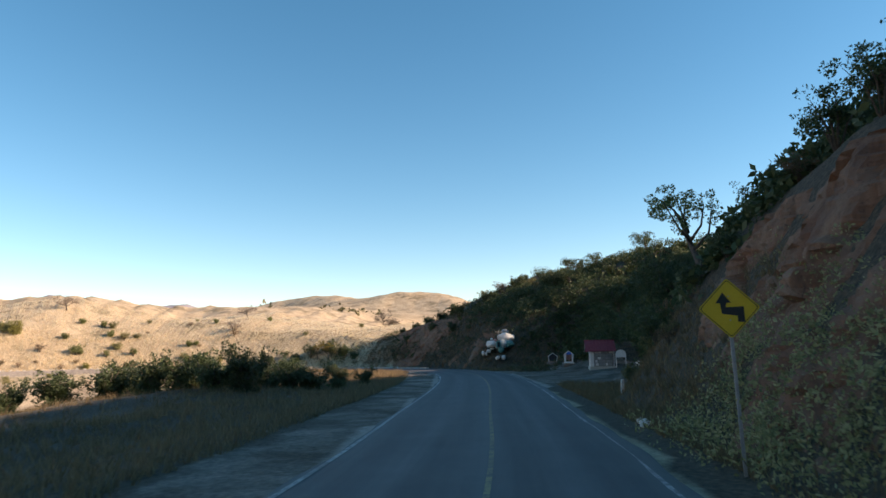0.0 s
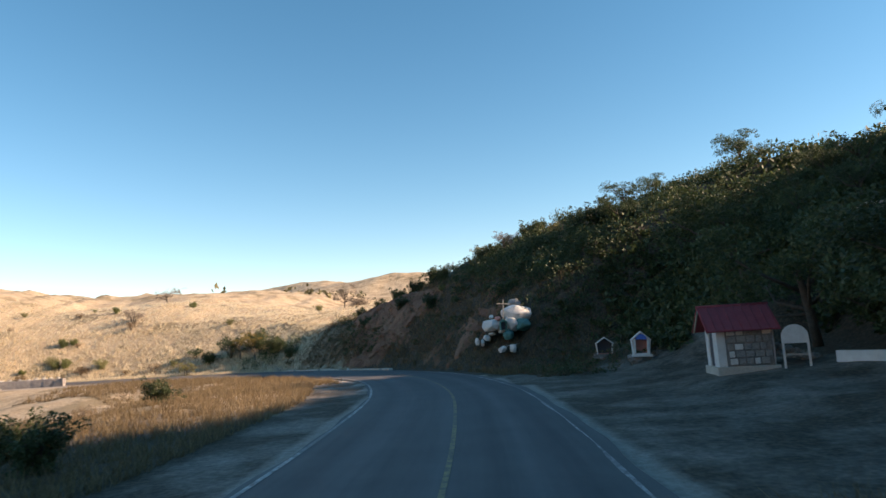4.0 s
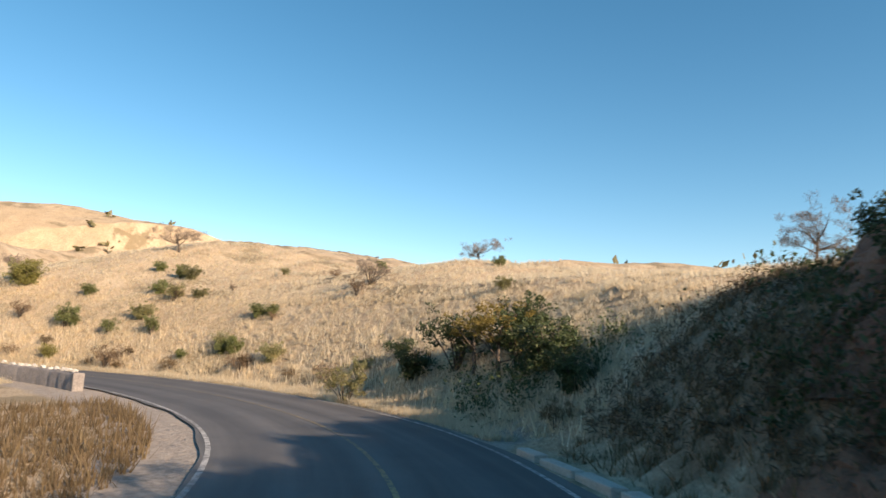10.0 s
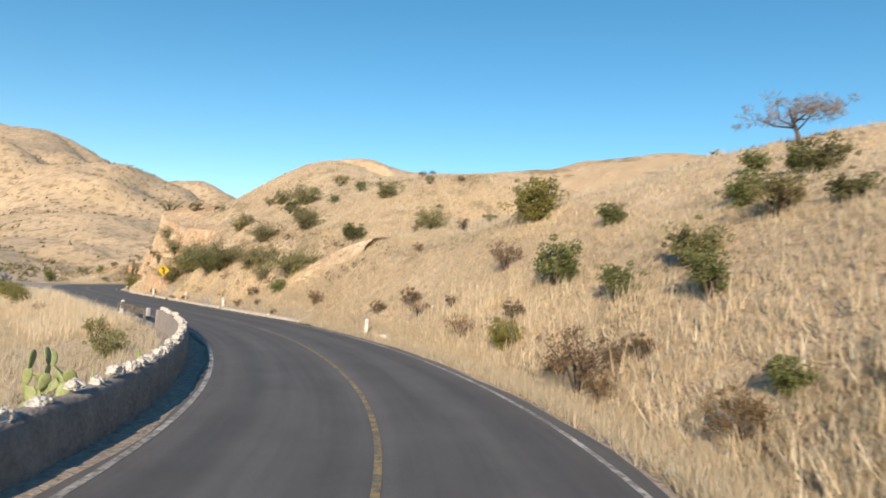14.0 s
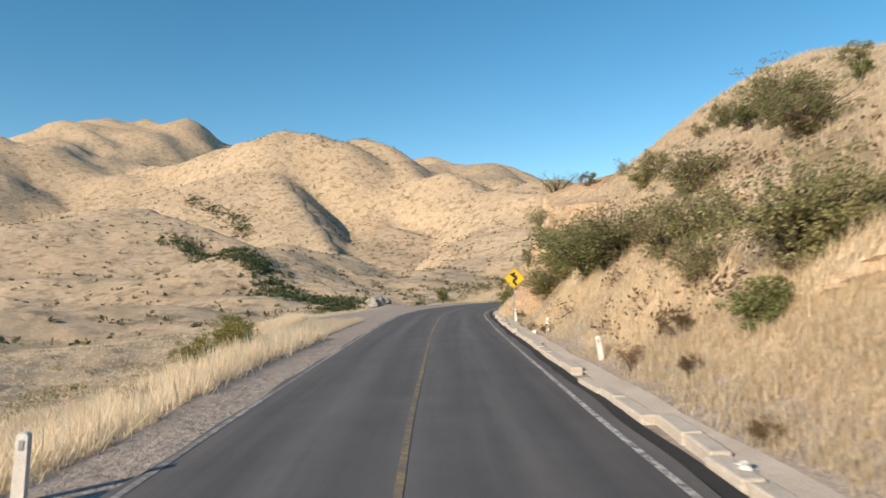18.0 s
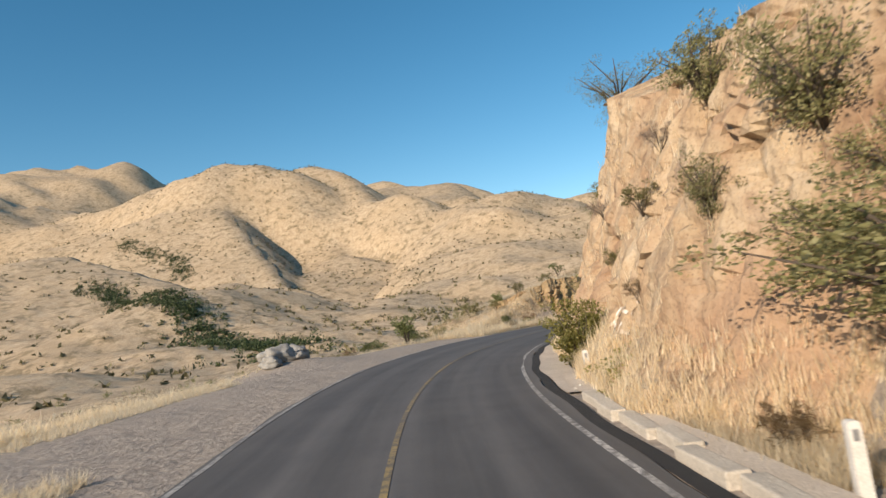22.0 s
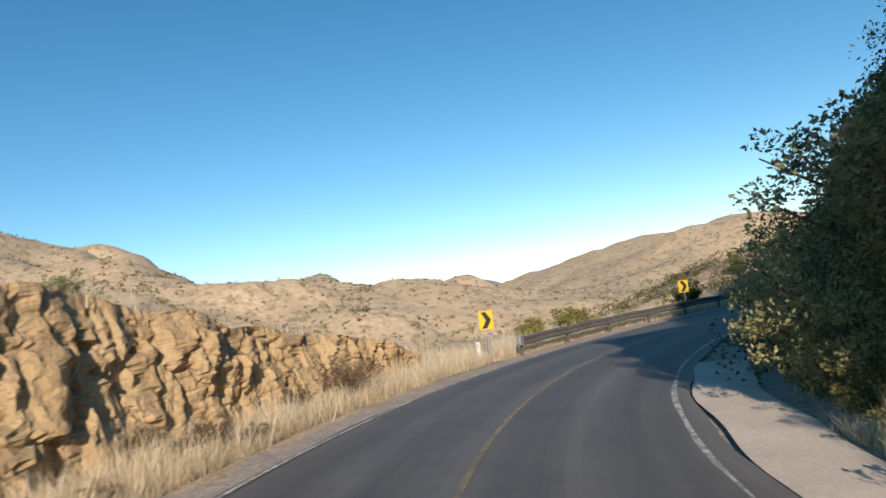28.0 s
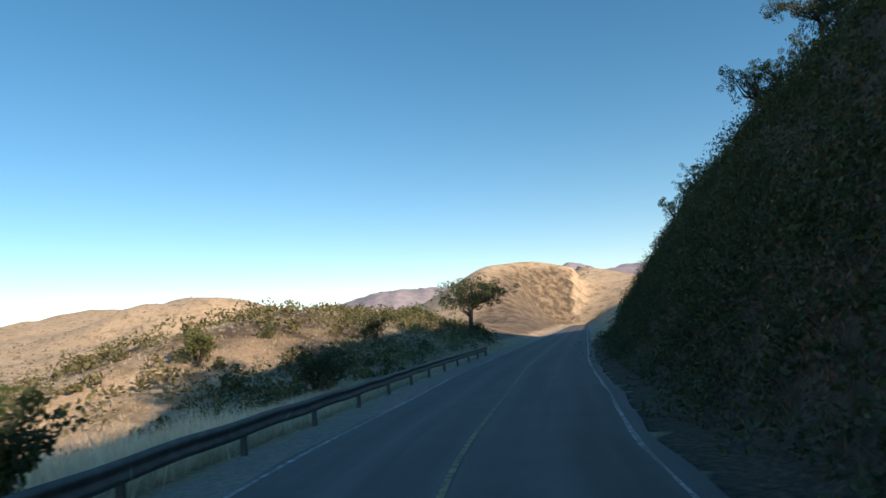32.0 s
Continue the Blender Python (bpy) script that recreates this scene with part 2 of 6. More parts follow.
def station(x, y):
    """Station and offset to the right for arrays of places."""
    x, y = np.atleast_1d(x).astype(float), np.atleast_1d(y).astype(float)
    s, d = np.empty(len(x)), np.empty(len(x))
    L2 = LINE[::3]
    for i in range(0, len(x), 20000):
        px, py = x[i:i + 20000], y[i:i + 20000]
        j = ((px[:, None] - L2[:, 0]) ** 2 + (py[:, None] - L2[:, 1]) ** 2).argmin(1) * 3
        dx, dy = px - LINE[j, 0], py - LINE[j, 1]
        s[i:i + 20000] = STN[j] + dx * TAN[j, 0] + dy * TAN[j, 1]
        r = dx * RIGHT_OF[j, 0] + dy * RIGHT_OF[j, 1]
        d[i:i + 20000] = np.where(np.abs(s[i:i + 20000] - STN[j]) > 3, np.sign(r + 1e-9) * np.hypot(dx, dy), r)
    return s, d


# right-hand bank: station, toe from the centre line, cut slope, cut height, slope above, greatest height
BANK = np.array([(-60, 5, 1.5, 7, 0.75, 38), (8, 5, 1.5, 7, 0.75, 38), (20, 5.2, 1.55, 8, 0.75, 38), (29, 5.8, 1.5, 7, 0.8, 38), (38, 7.5, 1, 4, 0.8,
    38), (45, 11, 0.5, 2, 0.85, 38), (53, 8, 0.13, 1.15, 0.85, 37), (59, 8, 0.13, 1.15, 0.85, 37), (65, 8, 0.13, 1.15, 0.85, 36), (70, 10, 0.4, 1.2,
    0.68, 34), (75.5, 9.5, 0.45, 1.4, 0.68, 32), (79, 4.9, 1.05, 6, 0.57, 31.6), (88, 4.8, 1.4, 7.6, 0.47, 25.1), (95, 4.9, 1.3, 7.4, 0.87, 10.5),
    (101.5, 4.9, 1.15, 5.6, 0.38, 5.4), (106, 5, 0.85, 4.2, 0.34, 10), (112, 5.5, 0.85, 7, 0.34, 7.5), (127, 5.3, 0.8, 7, 0.59, 10.9), (137, 5.1,
    0.75, 7.5, 0.38, 10.2), (149, 4.9, 0.78, 8.5, 0.59, 16.8), (160, 4.9, 0.78, 6, 0.45, 13.3), (170, 5, 0.85, 5.5, 0.42, 11.5), (178, 5.2, 1.05, 6,
    0.6, 24.2), (194, 5.8, 1.45, 8.5, 0.61, 28.4), (203, 6.2, 1.45, 7.8, 0.9, 29), (209, 6.4, 1.75, 8.4, 0.9, 33), (216, 6.5, 1.9, 9.2, 0.8, 29), (222, 6.6, 2, 9.6, 0.7, 26),
    (240, 6.6, 1.9, 9, 0.7, 28), (254, 5.8, 1.6, 10, 1.05, 42), (275, 5, 1.8, 10, 1.05, 40), (290, 4.9, 1.6, 10, 1, 36), (330, 5, 1.6, 10, 0.95, 34),
    (420, 6, 0.8, 6, 0.4, 16)])
# left-hand side: station, verge from the centre line, slope (down is negative), greatest rise or drop
SIDE = np.array([(-60, 7.5, -.05, 2), (20, 7.5, -.05, 2), (60, 6.0, .02, 1), (90, 4.6, -.02, 1), (115, 4.8, -.05, 1),
                 (135, 4.6, -.15, 5), (160, 4.8, -.25, 10), (172, 5.0, -.30, 13), (190, 7.6, -.35, 14), (202, 9.5, -.35, 14), (215, 14.5, -.35, 14),
                 (228, 20, -.25, 12), (236, 17, -.25, 12), (242, 10.5, -.2, 11), (250, 7.5, -.12, 10), (268, 9.5, -.20, 12), (285, 9.0, -.45, 18), (304, 7.8, -.35, 14), (312, 7.0, -.05, 8),
                 (320, 6.2, .25, 6), (332, 5.6, .42, 8), (352, 5.2, .42, 8), (420, 5.0, .3, 8)])
# rock-cut knoll: station, height
KNOLL = np.array([(244, 0), (248, 1.0), (251, 2.4), (253, 3.5), (254, 3.8), (257, 4.0), (259, 3.5), (261, 2.9), (264, 2.3), (268, 1.5), (272, 0)])
# far hills: x, y, radius, height
HILLS = [(-560, -1130, 330, 269), (-760, -960, 260, 86), (-811, -470, 260, 176), (-480, -620, 190, 50), (-300, -430, 150, -29), (-520, -330, 120, 71),
         (-380, -190, 80, 15), (-640, -180, 180, 33), (-250, -150, 60, 16), (-2063, -394, 420, 120), (-760, 60, 200, 9), (-800, 330, 190, 13), (-700,
         640, 190, 16), (-330, 330, 70, 38), (-420, 420, 90, 32), (-700, 1500, 300, 22), (-1500, 1250, 420, 36), (-1700, 2300, 500, 30), (105, 15, 85,
         40)]
HILLS2 = [(-150, -420, 140, 28), (-30, -330, 120, 30), (70, 110, 60, -15), (-150, 120, 60, 29), (-60, 330, 120, 21), (-1250, -1300, 420, 170), (-190,
         -800, 240, 145), (-420, 150, 60, -7), (-380, 40, 90, -15), (-1200, 500, 300, 86), (-399, -310, 110, -94), (-486, -458, 140, 103), (-628,
         -316, 140, -48), (-133, 98, 34, -35), (-128, 80, 30, -83), (-120, 155, 40, -2), (-78, 150, 30, 1), (-742, 160, 140, -4), (-560, -120, 130,
         38), (-700, 250, 120, -6), (-90, 180, 60, 0), (-30, 150, 45, 17), (20, 130, 50, -25), (-640, -30, 110, -13), (-780, 420, 130, 43), (-540, 60, 90, 8)]

# spurs of the far hills: upper end, lower end, sunny slope, steep slope
SPURS = [(-461, -442, 126, -370, -246, 25, .30, .85), (-269, -312, 56, -265, -152, 14, .20, .75), (-571, -428, 142, -470, -300, 52, .30, .50), (-330, -250, 30, -330, -120, 2, .16, .42)]


def fbm(x, y, scale, octaves=5, seed=0):
    """Smooth value noise for arrays, -1 to 1."""
    out, amp, tot = np.zeros_like(x), 1.0, 0.0
    for o in range(octaves):
        u, v = x / scale + 17.3 * o + seed, y / scale - 9.1 * o + 2 * seed
        iu, iv = np.floor(u).astype(np.int64), np.floor(v).astype(np.int64)
        fu, fv = u - iu, v - iv
        fu, fv = fu * fu * (3 - 2 * fu), fv * fv * (3 - 2 * fv)

        def h(a, b_):
            n = (a * 374761393 + b_ * 668265263 + (seed + o) * 1442695) & 0x7fffffff
            n = ((n ^ (n >> 13)) * 1274126177) & 0x7fffffff
            return ((n ^ (n >> 16)) & 0xffff) / 32767.5 - 1.0
        out += amp * ((h(iu, iv) * (1 - fu) + h(iu + 1, iv) * fu) * (1 - fv) + (h(iu, iv + 1) * (1 - fu) + h(iu + 1, iv + 1) * fu) * fv)
        tot += amp
        amp *= 0.5
        scale *= 0.5
    return out / tot


def smooth(a, b_, v):
    t = np.clip((v - a) / (b_ - a), 0, 1)
    return t * t * (3 - 2 * t)


def height(x, y):
    """Height of the land, and how bare and how much like a verge it is."""
    x, y = np.atleast_1d(x).astype(float), np.atleast_1d(y).astype(float)
    s, d = station(x, y)
    wob = fbm(x, y, 9.0, 3, 3)
    col = [np.interp(s, BANK[:, 0], BANK[:, i]) for i in range(1, 6)]
    toe, k, h, k2, top = col
    a = np.maximum(d - toe - 0.5 * wob, 0)
    zr = k * np.minimum(a, h / k) + k2 * np.maximum(a - h / k, 0)
    zr = top * np.tanh(zr / top)
    sd = [np.interp(s, SIDE[:, 0], SIDE[:, i]) for i in range(1, 4)]
    a2 = np.maximum(-d - sd[0] - 0.6 * wob, 0)
    zl = sd[2] * np.tanh(sd[1] * a2 / sd[2])
    near = np.where(d > 0, zr, zl)
    # rock-cut knoll on the outside of the right-hand bend
    near += np.interp(s, KNOLL[:, 0], KNOLL[:, 1]) * smooth(7.9, 9.3, -d) * (1 - smooth(17, 27, -d))
    near += 0.6 * np.exp(-((x + 118.8) ** 2 + (y - 41.6) ** 2) / 10.0)
    far = -1 + 9 * np.tanh(d / 60.0)
    for hx, hy, r, hh in HILLS + HILLS2:
        q = np.hypot(x - hx, y - hy) / r
        far = far + hh * np.exp(-q * q)
    rough = fbm(x, y, 220.0, 4, 5)
    calm = 1 - 0.6 * smooth(60, 200, y) * smooth(200, 300, -x)
    far = far + calm * (np.abs(rough) * 2.4 - 0.45) * np.clip(np.abs(d) / 14, 0, 32) + fbm(x, y, 48.0, 4, 6) * np.clip(np.abs(d) / 25, 0, 3)
    far = far + calm * (np.abs(fbm(x, y, 95.0, 3, 12)) * 1.7 - 0.3) * np.clip((np.abs(d) - 30) / 9, 0, 9)
    for x0, y0, z0, x1, y1, z1, sunny, steep in SPURS:
        ln_ = math.hypot(x1 - x0, y1 - y0)
        ux, uy = (x1 - x0) / ln_, (y1 - y0) / ln_
        u = np.clip(((x - x0) * ux + (y - y0) * uy) / ln_, 0, 1)
        off_x, off_y = x - x0 - u * ln_ * ux, y - y0 - u * ln_ * uy
        side = np.hypot(off_x, off_y) + 9 * fbm(x, y, 60.0, 3, 15)
        crest = z0 + (z1 - z0) * u - np.where(off_x > 0, sunny, steep) * np.sqrt(side * side + 60) + 3 * fbm(x, y, 40.0, 3, 16)
        far = np.where(np.abs(d) > 60, np.maximum(far, crest), far)
    w = np.where(d > 0, smooth(22, 110, d), np.where((s > 240) & (s < 274), smooth(20, 46, -d), smooth(9, 46, -d)))
    worn = np.where((d < 0) & ((s > 256) | (s < 66)), 1 - smooth(np.where(s < 66, 6.2, 4.5), np.where(s < 66, 7.2, 5.5), -d), 1 - smooth(0.2, 1.6, np.where(d > 0, a, a2))) * (1 - np.maximum(smooth(268, 276, s), 0.7 * (1 - smooth(34, 44, s))) * (d > 0))
    off = np.maximum(np.abs(d) - 7.0, 0) * (1 - 0.9 * worn)
    z = near * (1 - w) + far * w + wob * np.clip(off * 0.10, 0, 0.7) + fbm(x, y, 2.6, 3, 8) * np.clip(off * 0.08, 0, 0.22)
    z -= 0.05 + 0.05 * smooth(3.0, 3.4, 3.6 - np.abs(np.abs(d) - 0))
    cut = np.where(d > 0, smooth(0.6, 1.6, np.minimum(k, 2.0)) * (a > 0) * (1 - smooth(h / k, h / k + 3, a)), 0)
    cut = cut * np.where((s > 106) & (s < 252), 0.25, 1.0)
    # leaf litter and bare soil under the wooded slopes; also paints shade onto shoulders
    litter_shade = np.maximum(smooth(-45, -25, s) * (1 - smooth(90, 104, s)), np.where(d < 6.0, smooth(266, 272, s), smooth(250, 258, s)) * (1 - smooth(345, 365, s))) * np.where(s > 200, smooth(3.0, 3.4, d), np.where((s < 42) | (s > 76), smooth(3.3, 4.0, d), smooth(7, 11, d))) * (1 - np.where(s > 200, smooth(22, 30, d), smooth(60, 90, d)))
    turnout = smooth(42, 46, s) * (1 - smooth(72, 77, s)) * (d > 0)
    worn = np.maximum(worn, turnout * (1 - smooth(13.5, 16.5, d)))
    litter_shade = litter_shade * (1 - turnout * (1 - smooth(13.0, 17.0, d)))
    litter_shade = np.maximum(litter_shade, 0.85 * (d < 0) * (1 - smooth(46, 82, s)) * smooth(6.0, 7.0, -d) * (1 - smooth(17, 36, -d)))
    # shoulders and turnout: gravel colour darkened for the shade of the hill
    litter_shade = np.maximum(litter_shade, 0.6 * (1 - smooth(76, 84, s)) * (np.abs(d) > 3.4) * (1 - smooth(7, 8, -d)) * (1 - smooth(14, 17, d)))
    litter_shade = np.maximum(litter_shade, 0.6 * (d < 0) * smooth(306, 320, s) * smooth(5.5, 7.0, -d) * (1 - smooth(30, 50, -d)))
    worn = worn * (1 - 0.95 * smooth(106, 110, s) * (1 - smooth(158, 164, s)) * smooth(3.9, 4.3, d))
    worn = worn * (1 - smooth(72, 78, s) * (1 - smooth(103, 107, s)) * smooth(3.2, 3.6, d))
    litter_shade = litter_shade * (1 - 0.25 * smooth(80, 86, s) * (1 - smooth(104, 108, s)) * smooth(5.0, 6.0, d))
    return z, cut, worn, s, d, litter_shade


# ---- the land: one sheet to the horizon ----
def spaced(lo, hi, step, reach, fine_below, fine_above):
    mid_ = list(np.arange(lo, hi + 1e-6, step))
    sides = []
    for grow in (fine_below, fine_above):
        out, g, v = [], step, 0.0
        while v < reach:
            g *= grow if v < 900 else 1.1
            v += g
            out.append(v)
        sides.append(out)
    return np.array([mid_[0] - v for v in sides[0][::-1]] + mid_ + [mid_[-1] + v for v in sides[1]])


GX, GY = spaced(-235, 45, 0.9, 4200, 1.026, 1.08), spaced(-25, 190, 0.9, 4200, 1.026, 1.035)
XX, YY = np.meshgrid(GX, GY)
ZZ, BARE, VERGE, _, _, LITTER_SHADE = height(XX.ravel(), YY.ravel())
nx, ny = len(GX), len(GY)


def grid_mesh(name, co, nx, ny):
    me = bpy.data.meshes.new(name)
    i = np.arange(nx * ny).reshape(ny, nx)
    q = np.stack([i[:-1, :-1], i[:-1, 1:], i[1:, 1:], i[1:, :-1]], -1).reshape(-1, 4)
    me.vertices.add(len(co))
    me.vertices.foreach_set("co", co.astype(np.float32).ravel())
    me.loops.add(q.size)
    me.loops.foreach_set("vertex_index", q.astype(np.int32).ravel())
    me.polygons.add(len(q))
    me.polygons.foreach_set("loop_start", np.arange(0, q.size, 4, dtype=np.int32))
    me.polygons.foreach_set("use_smooth", np.ones(len(q), bool))
    me.update()
    return me


me = grid_mesh("ground", np.stack([XX.ravel(), YY.ravel(), ZZ], 1), nx, ny)
for key, vals in (("bare", BARE), ("verge", VERGE), ("litter_shade", LITTER_SHADE)):
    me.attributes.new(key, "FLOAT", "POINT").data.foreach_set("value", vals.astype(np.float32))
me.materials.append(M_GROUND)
ground = tagged(new("ground", me), "dry straw-coloured hills with bare cut banks and gritty verges", "ground", kind="structure")


LEFT_EDGE = np.array([(-65, -3.5), (60, -3.5), (95, -3.3), (205, -3.35), (224, -4.2), (234, -4.7), (247, -4.0), (260, -3.65), (280, -3.3), (560, -3.3)])
RIGHT_EDGE = np.array([(-65, 3.0), (60, 3.0), (98, 3.05), (108, 3.35), (200, 3.3), (218, 3.0), (560, 3.1)])


def road_z(d):
    return 0.05 * (1 - (d / 3.6) ** 2)


def edge_at(s, side):
    """Offset of the painted edge line at station s."""
    e = RIGHT_EDGE if side > 0 else LEFT_EDGE
    return float(np.interp(s, e[:, 0], e[:, 1]))


def strip(name, s0, s1, d0, d1, z0, z1, material, step=1.0, wave=0.0, crown=False, follow=0):
    """A band that follows the road from station s0 to s1, between two offsets; follow: measured from an edge line."""
    ss = np.arange(s0, s1 + 1e-6, step)
    rows = []
    band = (d0, d1)
    for s in ss:
        d0, d1 = (edge_at(s, follow) + v for v in band) if follow else (edge_at(s, -1) + band[0], edge_at(s, 1) + band[1]) if crown else band
        ds = np.linspace(d0, d1, 9 if crown else 2)
        j = wave * math.sin(s * 0.9) * math.sin(s * 0.37 + d0)
        for i, d in enumerate(ds):
            u = (d - d0) / (d1 - d0)
            e = j if i == len(ds) - 1 or i == 0 else 0
            rows.append(at_road(s, d + e, z0 * (1 - u) + z1 * u + (max(-0.012, road_z(d)) if crown else 0)))
    me = grid_mesh(name, np.array([tuple(r) for r in rows]), len(ds), len(ss))
    me.flip_normals()
    lay = me.uv_layers.new(name="UVMap")
    vi = np.empty(len(me.loops), np.int32)
    me.loops.foreach_get("vertex_index", vi)
    uvs = np.stack([ds[vi % len(ds)], ss[vi // len(ds)]], 1)
    lay.data.foreach_set("uv", uvs.astype(np.float32).ravel())
    me.materials.append(material)
    return me


road = tagged(new("road", strip("road", -65, 560, -0.16, 0.36, 0.0, 0.0, M_ASPHALT, wave=0.09, crown=True)),
              "two-lane dark grey asphalt road with worn painted lines", "road", kind="structure")


for side, w, mt, lab in ((-1, 0.058, M_WHITE_LINE, "worn white edge line"), (1, 0.058, M_WHITE_LINE, "worn white edge line"), (0, 0.055, M_YELLOW_LINE, "faded yellow centre line")):
    z_ = road_z(3.35 if side else 0.0) + 0.008
    ob = new("edge_line" if side else "centre_line", strip("line", -60, 550, -w, w, z_, z_, mt, follow=side))
    ob.parent = road
    ob["label"] = lab

# ---- small tools ----
def from_arrays(name, verts, faces, material, smooth_faces=False):
    """A mesh from numpy arrays; all faces have the same number of corners."""
    me = bpy.data.meshes.new(name)
    n = faces.shape[1]
    me.vertices.add(len(verts))
    me.vertices.foreach_set("co", np.ascontiguousarray(verts, np.float32).ravel())
    me.loops.add(faces.size)
    me.loops.foreach_set("vertex_index", np.ascontiguousarray(faces, np.int32).ravel())
    me.polygons.add(len(faces))
    me.polygons.foreach_set("loop_start", np.arange(0, faces.size, n, dtype=np.int32))
    if smooth_faces:
        me.polygons.foreach_set("use_smooth", np.ones(len(faces), bool))
    me.update()
    me.validate()
    me.materials.append(material)
    return me


def ground_z(x, y):
    return float(height(np.array([x]), np.array([y]))[0][0])


def thing(name, m, label, category, group="", kind=""):
    ob = new(name)
    ob.empty_display_size = 0.2
    ob.matrix_world = m
    return tagged(ob, label, category, group, kind)


def part(name, data, material, parent, label="", m=None):
    """One mesh under a thing or a part, from a bmesh or a ready mesh."""
    if isinstance(data, bmesh.types.BMesh):
        me = bpy.data.meshes.new(name)
        data.normal_update()
        data.to_mesh(me)
        data.free()
        me.materials.append(material)
    else:
        me = data
    ob = new(name, me)
    ob.parent = parent
    if m is not None:
        ob.matrix_basis = m
    if label:
        ob["label"] = label
    return ob


def box(bm, lo, hi, bevel=0.0, m=None):
    c = [(a + b_) / 2 for a, b_ in zip(lo, hi)]
    sz = [b_ - a for a, b_ in zip(lo, hi)]
    g = bmesh.ops.create_cube(bm, size=1.0, matrix=Matrix.Translation(c) @ Matrix.Diagonal((*sz, 1)))
    if bevel:
        es = list({e for v in g["verts"] for e in v.link_edges})
        g = bmesh.ops.bevel(bm, geom=es, offset=bevel, segments=2, affect="EDGES", profile=0.6)
    if m is not None:
        bmesh.ops.transform(bm, matrix=m, verts=g["verts"])
    return bm


def boxed(lo, hi, bevel=0.0):
    return box(bmesh.new(), lo, hi, bevel)


def tube(bm, pts, radii, sides=7):
    """A tapered tube along points."""
    rings = []
    for i, (p, r) in enumerate(zip(pts, radii)):
        a = Vector(pts[max(i - 1, 0)])
        b_ = Vector(pts[min(i + 1, len(pts) - 1)])
        q = (b_ - a).to_track_quat("Z", "Y")
        rings.append([bm.verts.new(Vector(p) + q @ Vector((r * math.cos(t), r * math.sin(t), 0)))
                      for t in (2 * math.pi * k / sides for k in range(sides))])
    for r0, r1 in zip(rings, rings[1:]):
        for k in range(sides):
            f = bm.faces.new((r0[k], r0[(k + 1) % sides], r1[(k + 1) % sides], r1[k]))
            f.smooth = True
    bm.faces.new(rings[0][::-1])
    bm.faces.new(rings[-1])
    return bm


def plate(outline, depth):
    """A flat plate in the xz plane, its face towards -y."""
    bm = bmesh.new()
    f = bm.faces.new([bm.verts.new((x, 0, z)) for x, z in outline])
    g = bmesh.ops.extrude_face_region(bm, geom=[f])
    bmesh.ops.translate(bm, vec=(0, depth, 0), verts=[v for v in g["geom"] if isinstance(v, bmesh.types.BMVert)])
    bmesh.ops.recalc_face_normals(bm, faces=bm.faces)
    return bm


def rounded(corners, r, n=4):
    out = []
    for i, c_ in enumerate(corners):
        a, b_, c_ = Vector(corners[i - 1]), Vector(c_), Vector(corners[(i + 1) % len(corners)])
        u, v = (a - b_).normalized() * r, (c_ - b_).normalized() * r
        for k in range(n + 1):
            t = k / n
            out.append(tuple((b_ + u) * (1 - t) ** 2 + b_ * 2 * t * (1 - t) + (b_ + v) * t * t))
    return out


def ribbon(pts, w):
    """A band of width w along points in the xz plane, as an outline."""
    lf, rt = [], []
    for i, p in enumerate(pts):
        a, b_ = Vector(pts[max(i - 1, 0)]), Vector(pts[min(i + 1, len(pts) - 1)])
        t = (b_ - a).normalized()
        n = Vector((-t[1], t[0])) * w / 2
        k = 1.0
        if 0 < i < len(pts) - 1:
            t0 = (Vector(p) - a).normalized()
            k = 1 / max(0.5, t0.dot(t))
        lf.append(tuple(Vector(p) + n * k))
        rt.append(tuple(Vector(p) - n * k))
    return lf + rt[::-1]


def along(s, d, z=0.0, turn=0.0):
    p = at_road(s, d, z)
    return pose(p[0], p[1], z, 0, 0, heading(s) + turn)


# ---- more materials ----
M_SIGN_YELLOW = simple("sign_yellow", (0.62, 0.40, 0.02), (0.70, 0.47, 0.03), 4, 0.45, 0.05)
M_SIGN_BLACK = simple("sign_black", (0.012, 0.012, 0.012), (0.025, 0.025, 0.025), 8, 0.5, 0.05)
M_GALV = simple("galvanised_steel", (0.30, 0.31, 0.32), (0.44, 0.45, 0.46), 5, 0.5, 0.1, 0.7)
M_RAIL = simple("weathered_rail_steel", (0.09, 0.085, 0.08), (0.20, 0.19, 0.18), 3, 0.6, 0.15, 0.5)
M_WHITEWASH = simple("whitewash", (0.55, 0.53, 0.49), (0.76, 0.75, 0.72), 3, 0.9, 0.5, dist=0.02)
M_COPING = simple("worn_whitewash", (0.38, 0.35, 0.31), (0.62, 0.60, 0.56), 5, 0.9, 0.6, dist=0.03, fine=25)
M_TEAL = simple("teal_paint", (0.03, 0.17, 0.16), (0.05, 0.26, 0.25), 3, 0.8, 0.4)
M_BLUE = simple("blue_paint", (0.03, 0.12, 0.45), (0.05, 0.20, 0.60), 3, 0.7, 0.3)
M_PINK = simple("pink_paint", (0.50, 0.20, 0.17), (0.62, 0.30, 0.26), 3, 0.85, 0.3)
M_REDROOF = simple("red_roof", (0.26, 0.035, 0.05), (0.36, 0.06, 0.07), 3, 0.8, 0.3)
M_DARKDOOR = simple("dark_door", (0.03, 0.035, 0.05), (0.06, 0.065, 0.08), 3, 0.6, 0.2)
M_CONCRETE = simple("old_concrete", (0.40, 0.36, 0.30), (0.60, 0.55, 0.48), 1.5, 0.9, 0.7, dist=0.03, fine=25)
